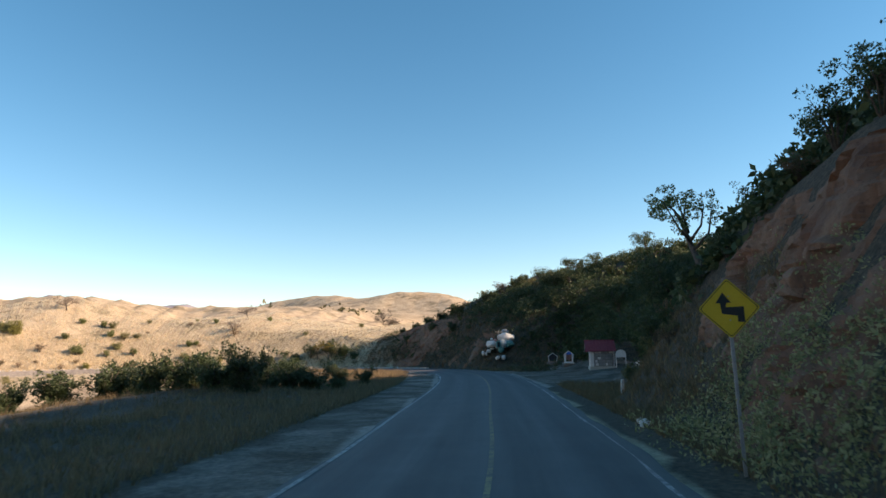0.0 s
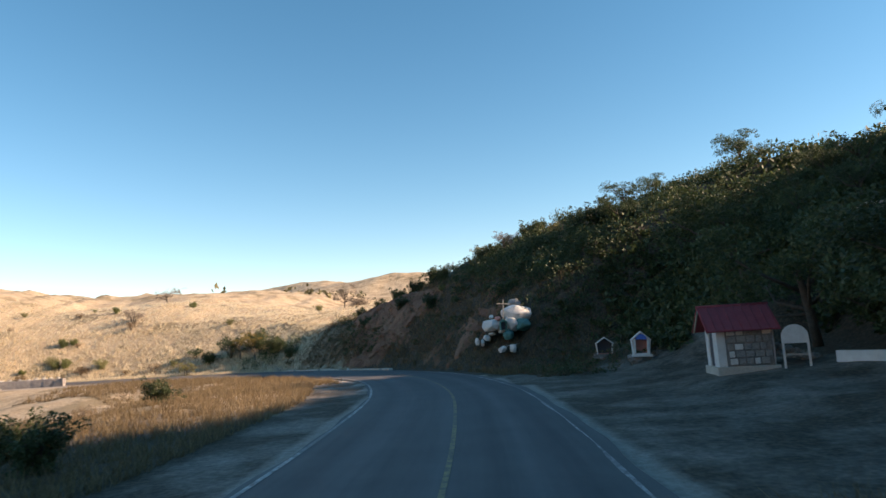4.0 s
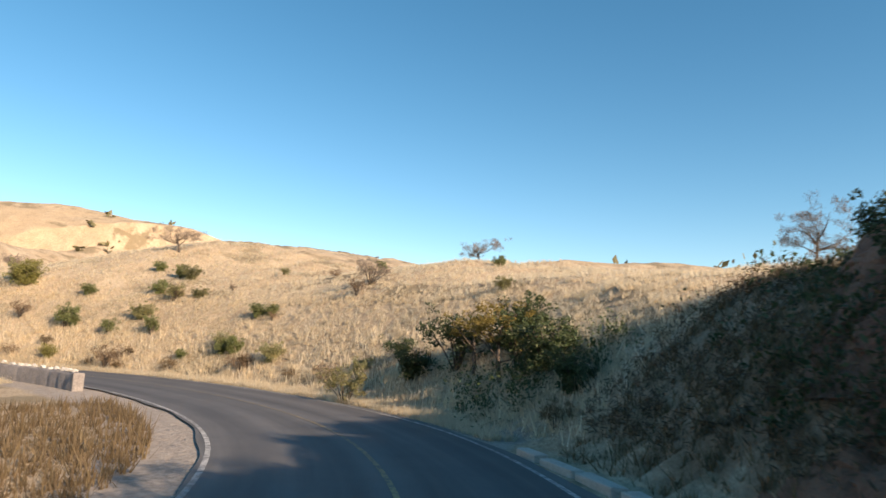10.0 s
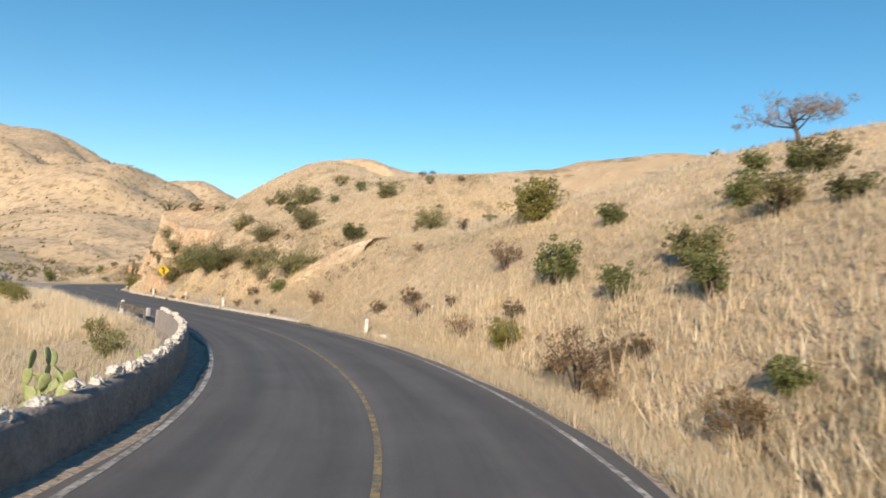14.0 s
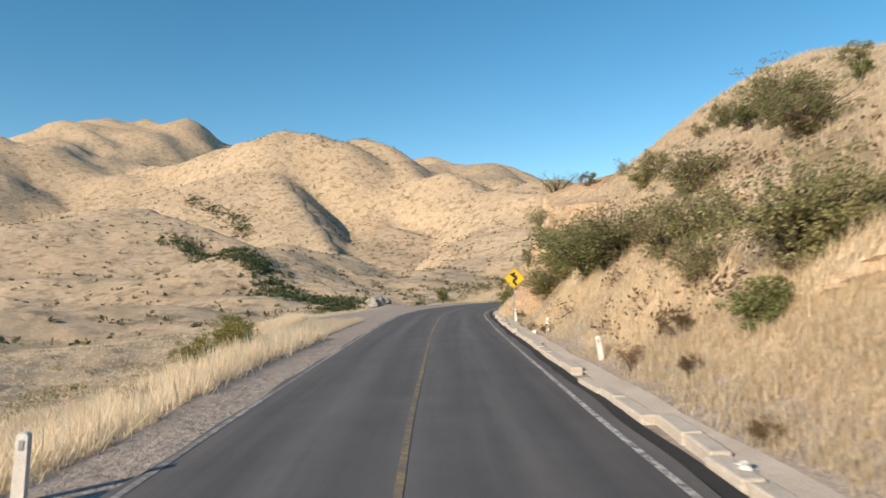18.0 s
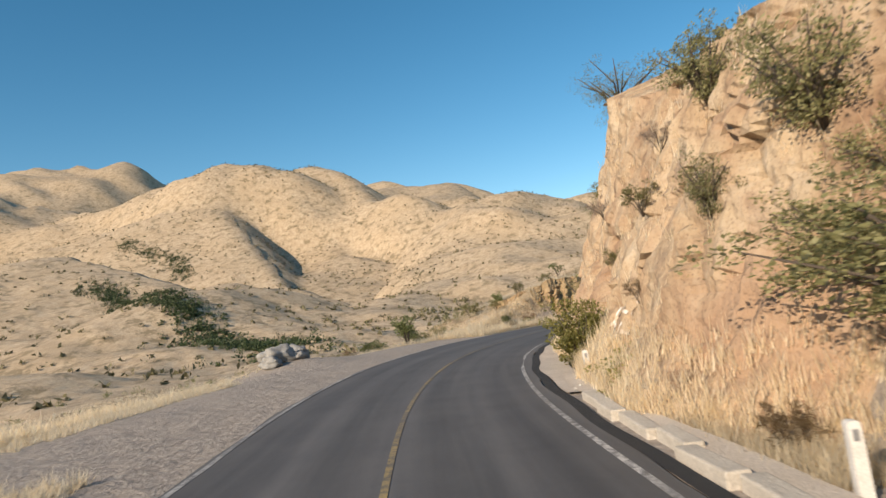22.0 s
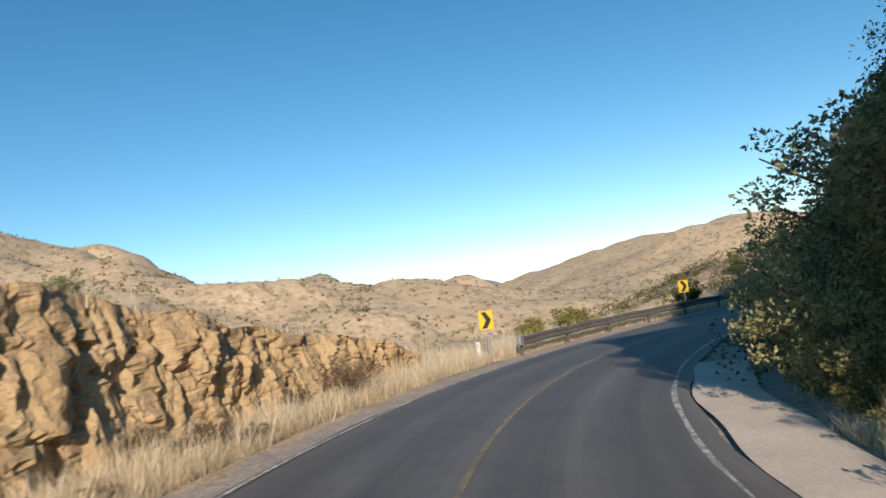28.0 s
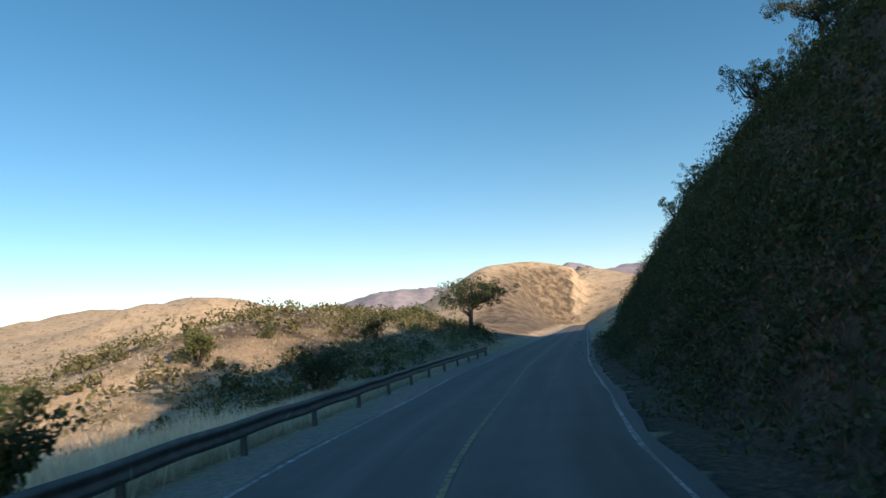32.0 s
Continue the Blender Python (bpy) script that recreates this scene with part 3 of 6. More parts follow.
M_GRAVEL = simple("pale_dusty_gravel", (0.42, 0.36, 0.30), (0.62, 0.55, 0.47), 0.8, 0.95, 0.7, dist=0.03, fine=30)
M_TAR = simple("tar_edge", (0.012, 0.012, 0.013), (0.03, 0.03, 0.031), 5, 0.85, 0.6, dist=0.02)
M_WALLSTONE = simple("mortared_stone", (0.17, 0.15, 0.14), (0.32, 0.29, 0.27), 2.5, 0.9, 0.9, dist=0.04, fine=14)
M_GREYROCK = simple("grey_rock", (0.20, 0.20, 0.19), (0.38, 0.37, 0.35), 1.8, 0.9, 0.8, dist=0.05, fine=18)
M_BARK = simple("bark", (0.06, 0.045, 0.035), (0.13, 0.105, 0.085), 6, 0.95, 0.8, dist=0.02)
M_WOODGREY = simple("weathered_wood", (0.30, 0.27, 0.23), (0.46, 0.42, 0.37), 6, 0.85, 0.4)

def cliff_material(name, stops, dark, patch):
    m, nt, b = nodes_of(name, 0.92)
    co = obj_coord(nt)
    mp = nt.nodes.new("ShaderNodeMapping")
    mp.inputs["Scale"].default_value = (1.0, 1.0, 0.38)
    nt.links.new(co, mp.inputs[0])
    n1, n2, n3 = noise_node(nt, 0.32, 7, 0.62, mp.outputs[0]), noise_node(nt, 1.6, 8, 0.7, mp.outputs[0]), noise_node(nt, 14.0, 5, 0.7, co)
    c = ramp_node(nt, n1, stops)
    c = blend(nt, 0.55, c, ramp_node(nt, n2, stops))
    n4 = noise_node(nt, 0.22, 5, 0.6, co)
    c = blend(nt, ramp_node(nt, n4, [(0.52, (0, 0, 0)), (0.66, (0.75, 0.75, 0.75))]), c, patch)
    c = blend(nt, ramp_node(nt, n3, [(0.28, (0.8, 0.8, 0.8)), (0.46, (0, 0, 0))]), c, dark)
    v = nt.nodes.new("ShaderNodeTexVoronoi")
    v.feature, v.inputs["Scale"].default_value = "DISTANCE_TO_EDGE", 0.8
    wv = nt.nodes.new("ShaderNodeVectorMath")
    wv.operation = "MULTIPLY_ADD"
    wv.inputs[1].default_value = (0.9, 0.9, 0.9)
    nz = nt.nodes.new("ShaderNodeTexNoise")
    nz.inputs["Scale"].default_value = 0.9
    nt.links.new(co, nz.inputs[0])
    nt.links.new(nz.outputs["Color"], wv.inputs[0])
    nt.links.new(mp.outputs[0], wv.inputs[2])
    nt.links.new(wv.outputs[0], v.inputs["Vector"])
    brk = noise_node(nt, 0.7, 4, 0.6, co)
    cr = blend(nt, ramp_node(nt, brk, [(0.52, (0, 0, 0)), (0.62, (1, 1, 1))]), (0.0, 0.0, 0.0), ramp_node(nt, v.outputs["Distance"], [(0.0, (0.8, 0.8, 0.8)), (0.018, (0, 0, 0))]))
    c = blend(nt, cr, c, dark)
    nt.links.new(c, b.inputs["Base Color"])
    bump(nt, b, n2, 0.9, 0.25)
    return m


M_CLIFF = cliff_material("ochre_cliff_rock", [(0.36, (0.22, 0.135, 0.085)), (0.45, (0.39, 0.27, 0.17)), (0.54, (0.49, 0.375, 0.25)), (0.66, (0.57, 0.47, 0.35))], (0.11, 0.07, 0.048), (0.38, 0.24, 0.155))
M_RUBBLE = cliff_material("cream_crumbling_rock", [(0.36, (0.34, 0.24, 0.155)), (0.45, (0.46, 0.355, 0.245)), (0.54, (0.54, 0.44, 0.32)), (0.66, (0.60, 0.52, 0.41))], (0.20, 0.14, 0.09), (0.46, 0.34, 0.23))
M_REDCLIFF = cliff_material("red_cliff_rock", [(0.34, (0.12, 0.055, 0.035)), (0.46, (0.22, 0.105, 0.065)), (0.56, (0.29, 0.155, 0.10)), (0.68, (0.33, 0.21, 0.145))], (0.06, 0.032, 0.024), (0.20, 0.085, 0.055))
M_KNOLL = cliff_material("tan_layered_rock", [(0.28, (0.19, 0.12, 0.065)), (0.45, (0.38, 0.27, 0.15)), (0.6, (0.48, 0.36, 0.215)), (0.78, (0.54, 0.43, 0.29))], (0.06, 0.038, 0.025), (0.30, 0.20, 0.12))

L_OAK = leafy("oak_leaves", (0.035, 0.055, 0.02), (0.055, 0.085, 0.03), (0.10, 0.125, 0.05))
L_GREEN = leafy("scrub_leaves", (0.11, 0.135, 0.048), (0.18, 0.21, 0.08), (0.29, 0.305, 0.125), 0.5)
L_OLIVE = leafy("olive_leaves", (0.15, 0.145, 0.06), (0.235, 0.215, 0.09), (0.34, 0.305, 0.155), 0.5)
L_SAGE = leafy("sage_leaves", (0.17, 0.17, 0.075), (0.27, 0.265, 0.12), (0.40, 0.375, 0.20), 0.5)
L_FAR = leafy("far_scrub_leaves", (0.09, 0.08, 0.04), (0.14, 0.125, 0.06), (0.20, 0.175, 0.09))
L_BROWN = leafy("dry_leaves", (0.12, 0.075, 0.045), (0.20, 0.13, 0.075), (0.29, 0.20, 0.12))
L_TWIG = leafy("bare_twigs", (0.17, 0.13, 0.10), (0.23, 0.18, 0.145), (0.30, 0.25, 0.20))
L_YELLOW = leafy("yellowing_leaves", (0.17, 0.13, 0.03), (0.26, 0.19, 0.04), (0.33, 0.25, 0.07))
L_STRAW = leafy("straw", (0.66, 0.55, 0.38), (0.82, 0.71, 0.53), (0.90, 0.83, 0.66), 0.6)
L_LIME = leafy("yellow_green_leaves", (0.16, 0.16, 0.045), (0.26, 0.25, 0.07), (0.38, 0.34, 0.13), 0.5)
L_TAN = leafy("tan_weeds", (0.135, 0.09, 0.048), (0.195, 0.135, 0.072), (0.27, 0.2, 0.11), 0.5)

rng = np.random.default_rng(7)


# ---- plants ----
def leaf_quads(centres, radius, per, size, r, narrow=0.5, up=0.3):
    """Small pointed leaves scattered over the shells of clumps."""
    n = len(centres) * per
    u = r.normal(size=(n, 3))
    u /= np.linalg.norm(u, axis=1)[:, None]
    rad = np.repeat(radius, per) * (0.45 + 0.6 * r.random(n) ** 0.5)
    p = np.repeat(centres, per, 0) + u * rad[:, None] * np.array([1, 1, 0.8])
    a = u + r.normal(size=(n, 3)) * 0.9
    a[:, 2] += up
    a /= np.linalg.norm(a, axis=1)[:, None]
    b_ = np.cross(a, r.normal(size=(n, 3)))
    b_ /= np.linalg.norm(b_, axis=1)[:, None]
    sz = size * (0.6 + 0.8 * r.random(n))[:, None]
    v = np.stack([p - a * sz, p + b_ * sz * narrow, p + a * sz, p - b_ * sz * narrow], 1).reshape(-1, 3)
    return v, np.arange(4 * n).reshape(-1, 4)


def limbs(r, height_, spread, n, r0, start=0.25):
    bm = bmesh.new()
    lean = r.normal(size=2) * 0.12 * height_
    trunk = [(0, 0, -0.4), (lean[0] * 0.2, lean[1] * 0.2, height_ * 0.2), (lean[0] * 0.6, lean[1] * 0.6, height_ * 0.45), (lean[0], lean[1], height_ * 0.7)]
    tube(bm, trunk, [r0 * 1.25, r0, r0 * 0.75, r0 * 0.4], 8)
    ends = [np.array(trunk[-1])]
    for i in range(n):
        t = start + (0.65 - start) * r.random()
        base = np.array([lean[0] * t, lean[1] * t, height_ * t])
        ang = 2 * math.pi * (i + 0.6 * r.random()) / n
        end = base + np.array([math.cos(ang) * spread * (0.5 + 0.5 * r.random()), math.sin(ang) * spread * (0.5 + 0.5 * r.random()), height_ * (0.2 + 0.3 * r.random())])
        mid_ = (base + end) / 2 + r.normal(size=3) * 0.08 * spread + np.array([0, 0, -0.06 * height_])
        tube(bm, [tuple(base), tuple(mid_), tuple(end)], [r0 * 0.5, r0 * 0.35, r0 * 0.12], 6)
        ends += [end, (mid_ + end) / 2]
    return bm, np.array(ends)


PLANTS = {}
PARK = Matrix.Translation((0, 0, -400))


def make_tree(key, label, seed, h, spread, leaf, clumps, per, size, category="tree", gaps=1.0, narrow=0.5):
    r = np.random.default_rng(seed)
    ob = new("tree")
    bm, ends = limbs(r, h, spread, 7, 0.032 * h)
    part("trunk", bm, M_BARK, ob, "dark rough bark")
    c_ = []
    for k in range(clumps):
        e = ends[r.integers(len(ends))]
        c_.append(e + r.normal(size=3) * np.array([0.24, 0.24, 0.13]) * spread * gaps)
    c_ = np.array(c_)
    c_[:, 2] = np.maximum(c_[:, 2], h * 0.22)
    v, f = leaf_quads(c_, (0.10 + 0.10 * r.random(clumps)) * spread, per, size, r, narrow)
    part("crown", from_arrays("crown", v, f, leaf), leaf, ob)
    PLANTS[key] = (tagged(ob, label, category), ob)
    return ob


def make_shrub(key, label, seed, h, leaf, clumps, per, size, stems=9, name="shrub", narrow=0.5, inner=0.55):
    r = np.random.default_rng(seed)
    ob = new(name)
    bm = bmesh.new()
    c_ = []
    for i in range(stems):
        ang = 2 * math.pi * (i + r.random()) / stems
        out = 0.25 + 0.75 * r.random()
        e = np.array([math.cos(ang) * out * h * 0.75, math.sin(ang) * out * h * 0.75, h * (0.95 - 0.45 * out * r.random())])
        m_ = e * np.array([0.4, 0.4, 0.55]) + r.normal(size=3) * 0.04 * h
        tube(bm, [(0, 0, -0.25), tuple(m_), tuple(e)], [0.022 * h, 0.015 * h, 0.005 * h], 5)
        for k in range(clumps // stems):
            t = inner + (1.05 - inner) * r.random()
            c_.append(e * np.array([t, t, t]) + r.normal(size=3) * 0.11 * h)
    c_ = np.array(c_)
    c_[:, 2] = np.maximum(c_[:, 2], 0.1 * h)
    part("woody_base", bm, M_BARK, ob, "thin woody stems")
    v, f = leaf_quads(c_, (0.08 + 0.10 * r.random(len(c_))) * h, per, size, r, narrow)
    part("foliage", from_arrays("foliage", v, f, leaf), leaf, ob)
    PLANTS[key] = (tagged(ob, label, "shrub"), ob)
    return ob


make_tree("oak1", "evergreen oak with a dark open crown", 1, 5.2, 2.6, L_OAK, 64, 84, 0.068)
make_tree("oak2", "evergreen oak with a broad dark crown", 2, 6.2, 3.3, L_OAK, 90, 84, 0.075)
make_tree("oak3", "slender tree with sparse green leaves", 3, 5.0, 1.9, L_GREEN, 44, 70, 0.065, gaps=1.3)
make_tree("yel", "tree with yellowing leaves", 4, 6.0, 2.6, L_YELLOW, 55, 55, 0.10)
make_tree("bare", "leafless grey thorn tree", 5, 3.2, 2.2, L_TWIG, 60, 46, 0.2, gaps=1.1, narrow=0.05)
make_shrub("s_green", "dense green scrub bush", 11, 1.7, L_GREEN, 66, 40, 0.055)
make_shrub("s_dark", "dark green scrub bush", 12, 2.0, L_OAK, 66, 42, 0.06)
make_shrub("s_olive", "dusty olive scrub bush", 13, 1.6, L_OLIVE, 60, 42, 0.05)
make_shrub("s_brown", "dry brown scrub bush", 14, 1.4, L_BROWN, 54, 34, 0.07, narrow=0.13)
make_shrub("s_twig", "leafless greyish thorny bush", 15, 1.8, L_TWIG, 54, 26, 0.14, narrow=0.08)
make_shrub("s_tall", "tall leafy bush with thin upright shoots", 16, 2.6, L_GREEN, 76, 42, 0.062, stems=12, inner=0.35)
make_shrub("s_weed", "tan roadside weed clump", 17, 0.8, L_TAN, 40, 30, 0.10, name="weed_clump", narrow=0.06)
make_shrub("s_fine", "large olive-green bush with small leaves", 19, 2.6, L_SAGE, 98, 54, 0.048, stems=14, inner=0.18)
make_shrub("s_airy", "tall airy bush with thin grey-green leaves", 18, 3.6, L_OLIVE, 110, 78, 0.042, stems=13, narrow=0.36, inner=0.2)
make_shrub("s_mound", "dense dark bush that branches from the ground", 20, 1.9, L_OAK, 150, 44, 0.062, stems=15, inner=0.12)
make_shrub("s_broad", "low spreading grey-green bush", 23, 1.3, L_SAGE, 130, 46, 0.045, stems=14, inner=0.12)
make_shrub("s_round", "dense rounded green bush", 24, 1.2, L_GREEN, 150, 46, 0.042, stems=15, inner=0.1)
make_shrub("s_grey", "large feathery grey-green bush with dead branches", 25, 2.6, L_SAGE, 190, 52, 0.05, stems=19, inner=0.15)
make_shrub("s_lime", "dense yellow-green roadside bush", 26, 1.7, L_LIME, 170, 46, 0.05, stems=15, inner=0.1)
make_tree("oak4", "large evergreen oak with a dense dark crown", 6, 6.4, 3.6, L_OAK, 150, 90, 0.085)
for ob_, _ in PLANTS.values():
    ob_.matrix_basis = PARK
USED = set()


def plant(key, x, y, size=1.0, turn=None, sink=0.05, group="", label=""):
    proto = PLANTS[key][0]
    z = ground_z(x, y) - sink
    turn = rng.random() * 360 if turn is None else turn
    m = pose(x, y, z, rng.normal() * 3, rng.normal() * 3, turn)
    if key in USED:
        ob = copy_thing(proto, m)
    else:
        ob = proto
        ob.matrix_basis = m
        USED.add(key)
    sx = size * (0.9 + 0.25 * rng.random())
    ob.scale = (sx, sx, size * (0.85 + 0.25 * rng.random()))
    if group:
        ob["group"] = group
    if label:
        ob["label"] = label
    return ob


def plant_at(key, s, d, size=1.0, **k):
    p = at_road(s, d)
    return plant(key, p[0], p[1], size, **k)


def scatter(keys, s0, s1, d0, d1, n, lo, hi, group):
    for i in range(n):
        s, d = s0 + (s1 - s0) * rng.random(), d0 + (d1 - d0) * rng.random()
        k = keys[int(rng.integers(len(keys)))]
        plant_at(k, s, d, lo + (hi - lo) * rng.random() ** 1.4, group=group)


def undergrowth(name, zones, leaf, label, seed, size=0.13, per=34):
    """Thick scrub that nobody could count."""
    r = np.random.default_rng(seed)
    cs, rs = [], []
    for s0, s1, d0, d1, n in zones:
        for i in range(n):
            p = at_road(s0 + (s1 - s0) * r.random(), d0 + (d1 - d0) * r.random())
            w_ = 0.5 + 0.9 * r.random() ** 2
            for k in range(4):
                cs.append((p[0] + r.normal() * w_ * 0.7, p[1] + r.normal() * w_ * 0.7, w_ * (0.1 + 0.8 * r.random())))
                rs.append(w_ * (0.35 + 0.4 * r.random()))
    cs = np.array(cs)
    cs[:, 2] += height(cs[:, 0], cs[:, 1])[0]
    v, f = leaf_quads(cs, np.array(rs), per, size, r)
    return tagged(new(name, from_arrays(name, v, f, leaf)), label, "undergrowth", kind="stuff")


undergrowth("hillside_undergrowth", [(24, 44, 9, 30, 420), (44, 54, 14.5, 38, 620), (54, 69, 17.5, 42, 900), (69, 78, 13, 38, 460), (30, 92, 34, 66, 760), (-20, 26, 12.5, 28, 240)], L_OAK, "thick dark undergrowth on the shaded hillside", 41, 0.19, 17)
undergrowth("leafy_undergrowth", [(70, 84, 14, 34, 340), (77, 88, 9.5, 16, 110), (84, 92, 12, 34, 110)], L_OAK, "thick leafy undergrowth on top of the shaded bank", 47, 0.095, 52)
undergrowth("bush_skirts", [(105.5, 113.5, 6.2, 8.8, 20)], L_OAK, "low leafy growth round the large bushes", 48, 0.06, 60)
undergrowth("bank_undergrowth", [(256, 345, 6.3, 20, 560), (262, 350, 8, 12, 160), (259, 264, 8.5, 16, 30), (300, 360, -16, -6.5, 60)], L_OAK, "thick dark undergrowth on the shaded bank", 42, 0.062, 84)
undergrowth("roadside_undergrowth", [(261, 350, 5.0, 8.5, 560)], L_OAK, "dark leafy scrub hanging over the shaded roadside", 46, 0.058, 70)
undergrowth("dry_undergrowth", [(163, 200, 6, 12, 40), (256, 300, 5.6, 8, 60)], L_BROWN,
            "dry brown weeds and low scrub", 43, 0.07, 26)
undergrowth("cut_bank_scrub", [(0, 19, 5.0, 7.0, 110), (318, 352, -14, -6.3, 60)], L_SAGE, "dusty low scrub at the foot of the banks", 44, 0.05, 56)
undergrowth("valley_scrub", [(140, 235, -66, -18, 110), (236, 300, -60, -16, 90)], L_SAGE, "scattered dusty scrub on the valley side", 47, 0.08, 34)
undergrowth("slope_scrub", [(308, 365, -34, -8, 420)], L_OLIVE, "dusty olive scrub on the slope beyond the rail", 45, 0.14, 16)
def gully_scrub(name, line, width, n, lo, hi, seed, label):
    """Dense dark scrub along the bed of a gully, standing in for its shade."""
    r = np.random.default_rng(seed)
    line = np.array(line, float)
    u = np.sort(r.random(n)) * (len(line) - 1)
    k = np.minimum(u.astype(int), len(line) - 2)
    xy = line[k] + (line[k + 1] - line[k]) * (u - k)[:, None] + r.normal(size=(n, 2)) * width * (0.35 + 0.65 * np.abs(np.sin(u * 4 + seed)))[:, None]
    z = height(xy[:, 0], xy[:, 1])[0]
    rad = lo + (hi - lo) * r.random(n) ** 2
    v, f = leaf_quads(np.column_stack([xy, z + 0.45 * rad]), rad, 26, 0.34, r)
    tagged(new(name, from_arrays(name, v, f, L_OAK)), label, "scrub", kind="stuff")


# dark leaf bands added where the gullies lie in shadow
gully_scrub("gully_scrub", [(-243, -232), (-226, -165), (-211, -115), (-200, -75), (-191, -40)], 5.5, 1500, 0.6, 2.0, 61, "dense dark scrub standing in for the shade of the gully below the road")
gully_scrub("upper_gully_scrub", [(-366, -442), (-366, -405), (-367, -365), (-350, -330)], 6.0, 420, 0.8, 2.4, 62, "dark scrub standing in for the shade in the gully of the far slope")
# shaded oak hillside beside the first straight and the shrine
scatter(["oak1", "oak4", "oak2"], 44, 92, 18.5, 31, 28, 0.36, 0.52, "trees on the shaded hillside")
scatter(["s_dark", "s_brown", "s_olive"], 14, 40, 7.5, 13, 8, 0.6, 1.0, "scrub at the foot of the hillside")
scatter(["s_brown", "s_dark", "s_olive"], 25, 37, 7.0, 9.6, 9, 0.4, 0.75, "low bushes at the end of the cut bank")
scatter(["s_dark", "s_green"], -14, 22, 11.0, 16, 9, 0.6, 1.0, "scrub above the red cut bank")
scatter(["s_dark", "s_green", "s_brown"], 80, 104, 8, 18, 4, 0.35, 0.65, "scrub on the red slope")
# golden slope outside the left-hand bend
for x, y, k, key in ((-41.4, 110.6, 0.85, "s_round"), (-43.2, 110.9, 0.38, "s_grey"), (-42.4, 110.4, 0.7, "s_round"), (-45.6, 109.4, 0.5, "s_round"), (-54.2, 110.6, 0.95, "s_broad"), (-43.4, 113.5, 0.75, "s_round"),
                     (-42.4, 113.9, 0.65, "s_round"), (-56.4, 105.2, 0.6, "s_lime"), (-58.7, 107.5, 0.6, "s_round"), (-62.6, 109.9, 0.8, "s_round"), (-56.6, 113.0, 0.9, "s_round"), (-58.1, 116.4, 1.0, "s_broad"),
                     (-59.6, 116.2, 0.9, "s_round"), (-52.9, 114.4, 0.7, "s_broad"), (-63.2, 116.1, 0.8, "s_round"), (-71.0, 107.0, 1.3, "s_broad"), (-69.2, 107.4, 1.1, "s_lime"), (-64.1, 105.5, 0.9, "s_brown"),
                     (-95.4, 95.5, 1.2, "s_broad"), (-85.1, 94.7, 1.2, "s_round"), (-82.0, 91.3, 0.7, "s_grey"), (-80.9, 90.2, 0.8, "s_round"), (-87.7, 86.9, 0.75, "s_grey"), (-39.0, 109.6, 0.8, "s_brown"), (-37.0, 110.4, 0.9, "s_broad")):
    plant(key, x, y, k, group="bushes on the golden slope")
scatter(["s_broad", "s_round", "s_brown", "s_broad"], 112, 170, 9.5, 30, 16, 0.4, 0.85, "scrub on the golden slope")
scatter(["s_twig", "bare", "s_twig"], 100, 170, 24, 32, 8, 0.7, 1.0, "leafless bushes on the crest")
scatter(["s_weed", "s_brown", "s_weed"], 100, 175, 5.4, 8, 18, 0.6, 1.2, "weeds along the bank")
# steep bank before the cliff
scatter(["s_olive", "s_broad", "s_grey", "s_green"], 163, 203, 9, 17, 11, 0.6, 0.9, "bushes on the steep bank")
scatter(["s_green", "s_olive", "s_weed"], 165, 205, 17, 30, 9, 0.5, 0.9, "bushes on the upper bank")
# shaded wooded bank after the cliff
scatter(["oak1", "oak3", "oak2"], 263, 345, 11, 20, 28, 0.55, 0.8, "trees on the shaded bank")
scatter(["s_olive", "s_lime", "s_olive", "s_fine"], 254, 266, 5.6, 6.8, 8, 0.5, 0.9, "roadside bushes below the bank")
for s, d, k, key in ((254.6, 5.3, 0.55, "s_olive"), (255.8, 5.2, 0.45, "s_lime"), (256.8, 5.5, 0.6, "s_fine"), (258.4, 5.6, 0.8, "s_grey"), (259.8, 5.5, 0.7, "s_lime"), (261.0, 5.8, 0.9, "s_fine"), (262.6, 5.7, 0.8, "s_lime"), (264.2, 5.9, 0.85, "s_grey"), (266.0, 5.9, 0.8, "s_tall"), (268.0, 6.2, 0.9, "s_tall"), (257.6, 6.8, 1.0, "s_grey"), (260.0, 7.2, 1.1, "s_tall")):
    plant_at(key, s, d, k, group="tall bushes at the start of the wooded bank")
# left-hand side
scatter(["s_mound", "s_brown", "s_olive"], 52, 78, -24, -12, 7, 0.5, 0.8, "bushes inside the bend")
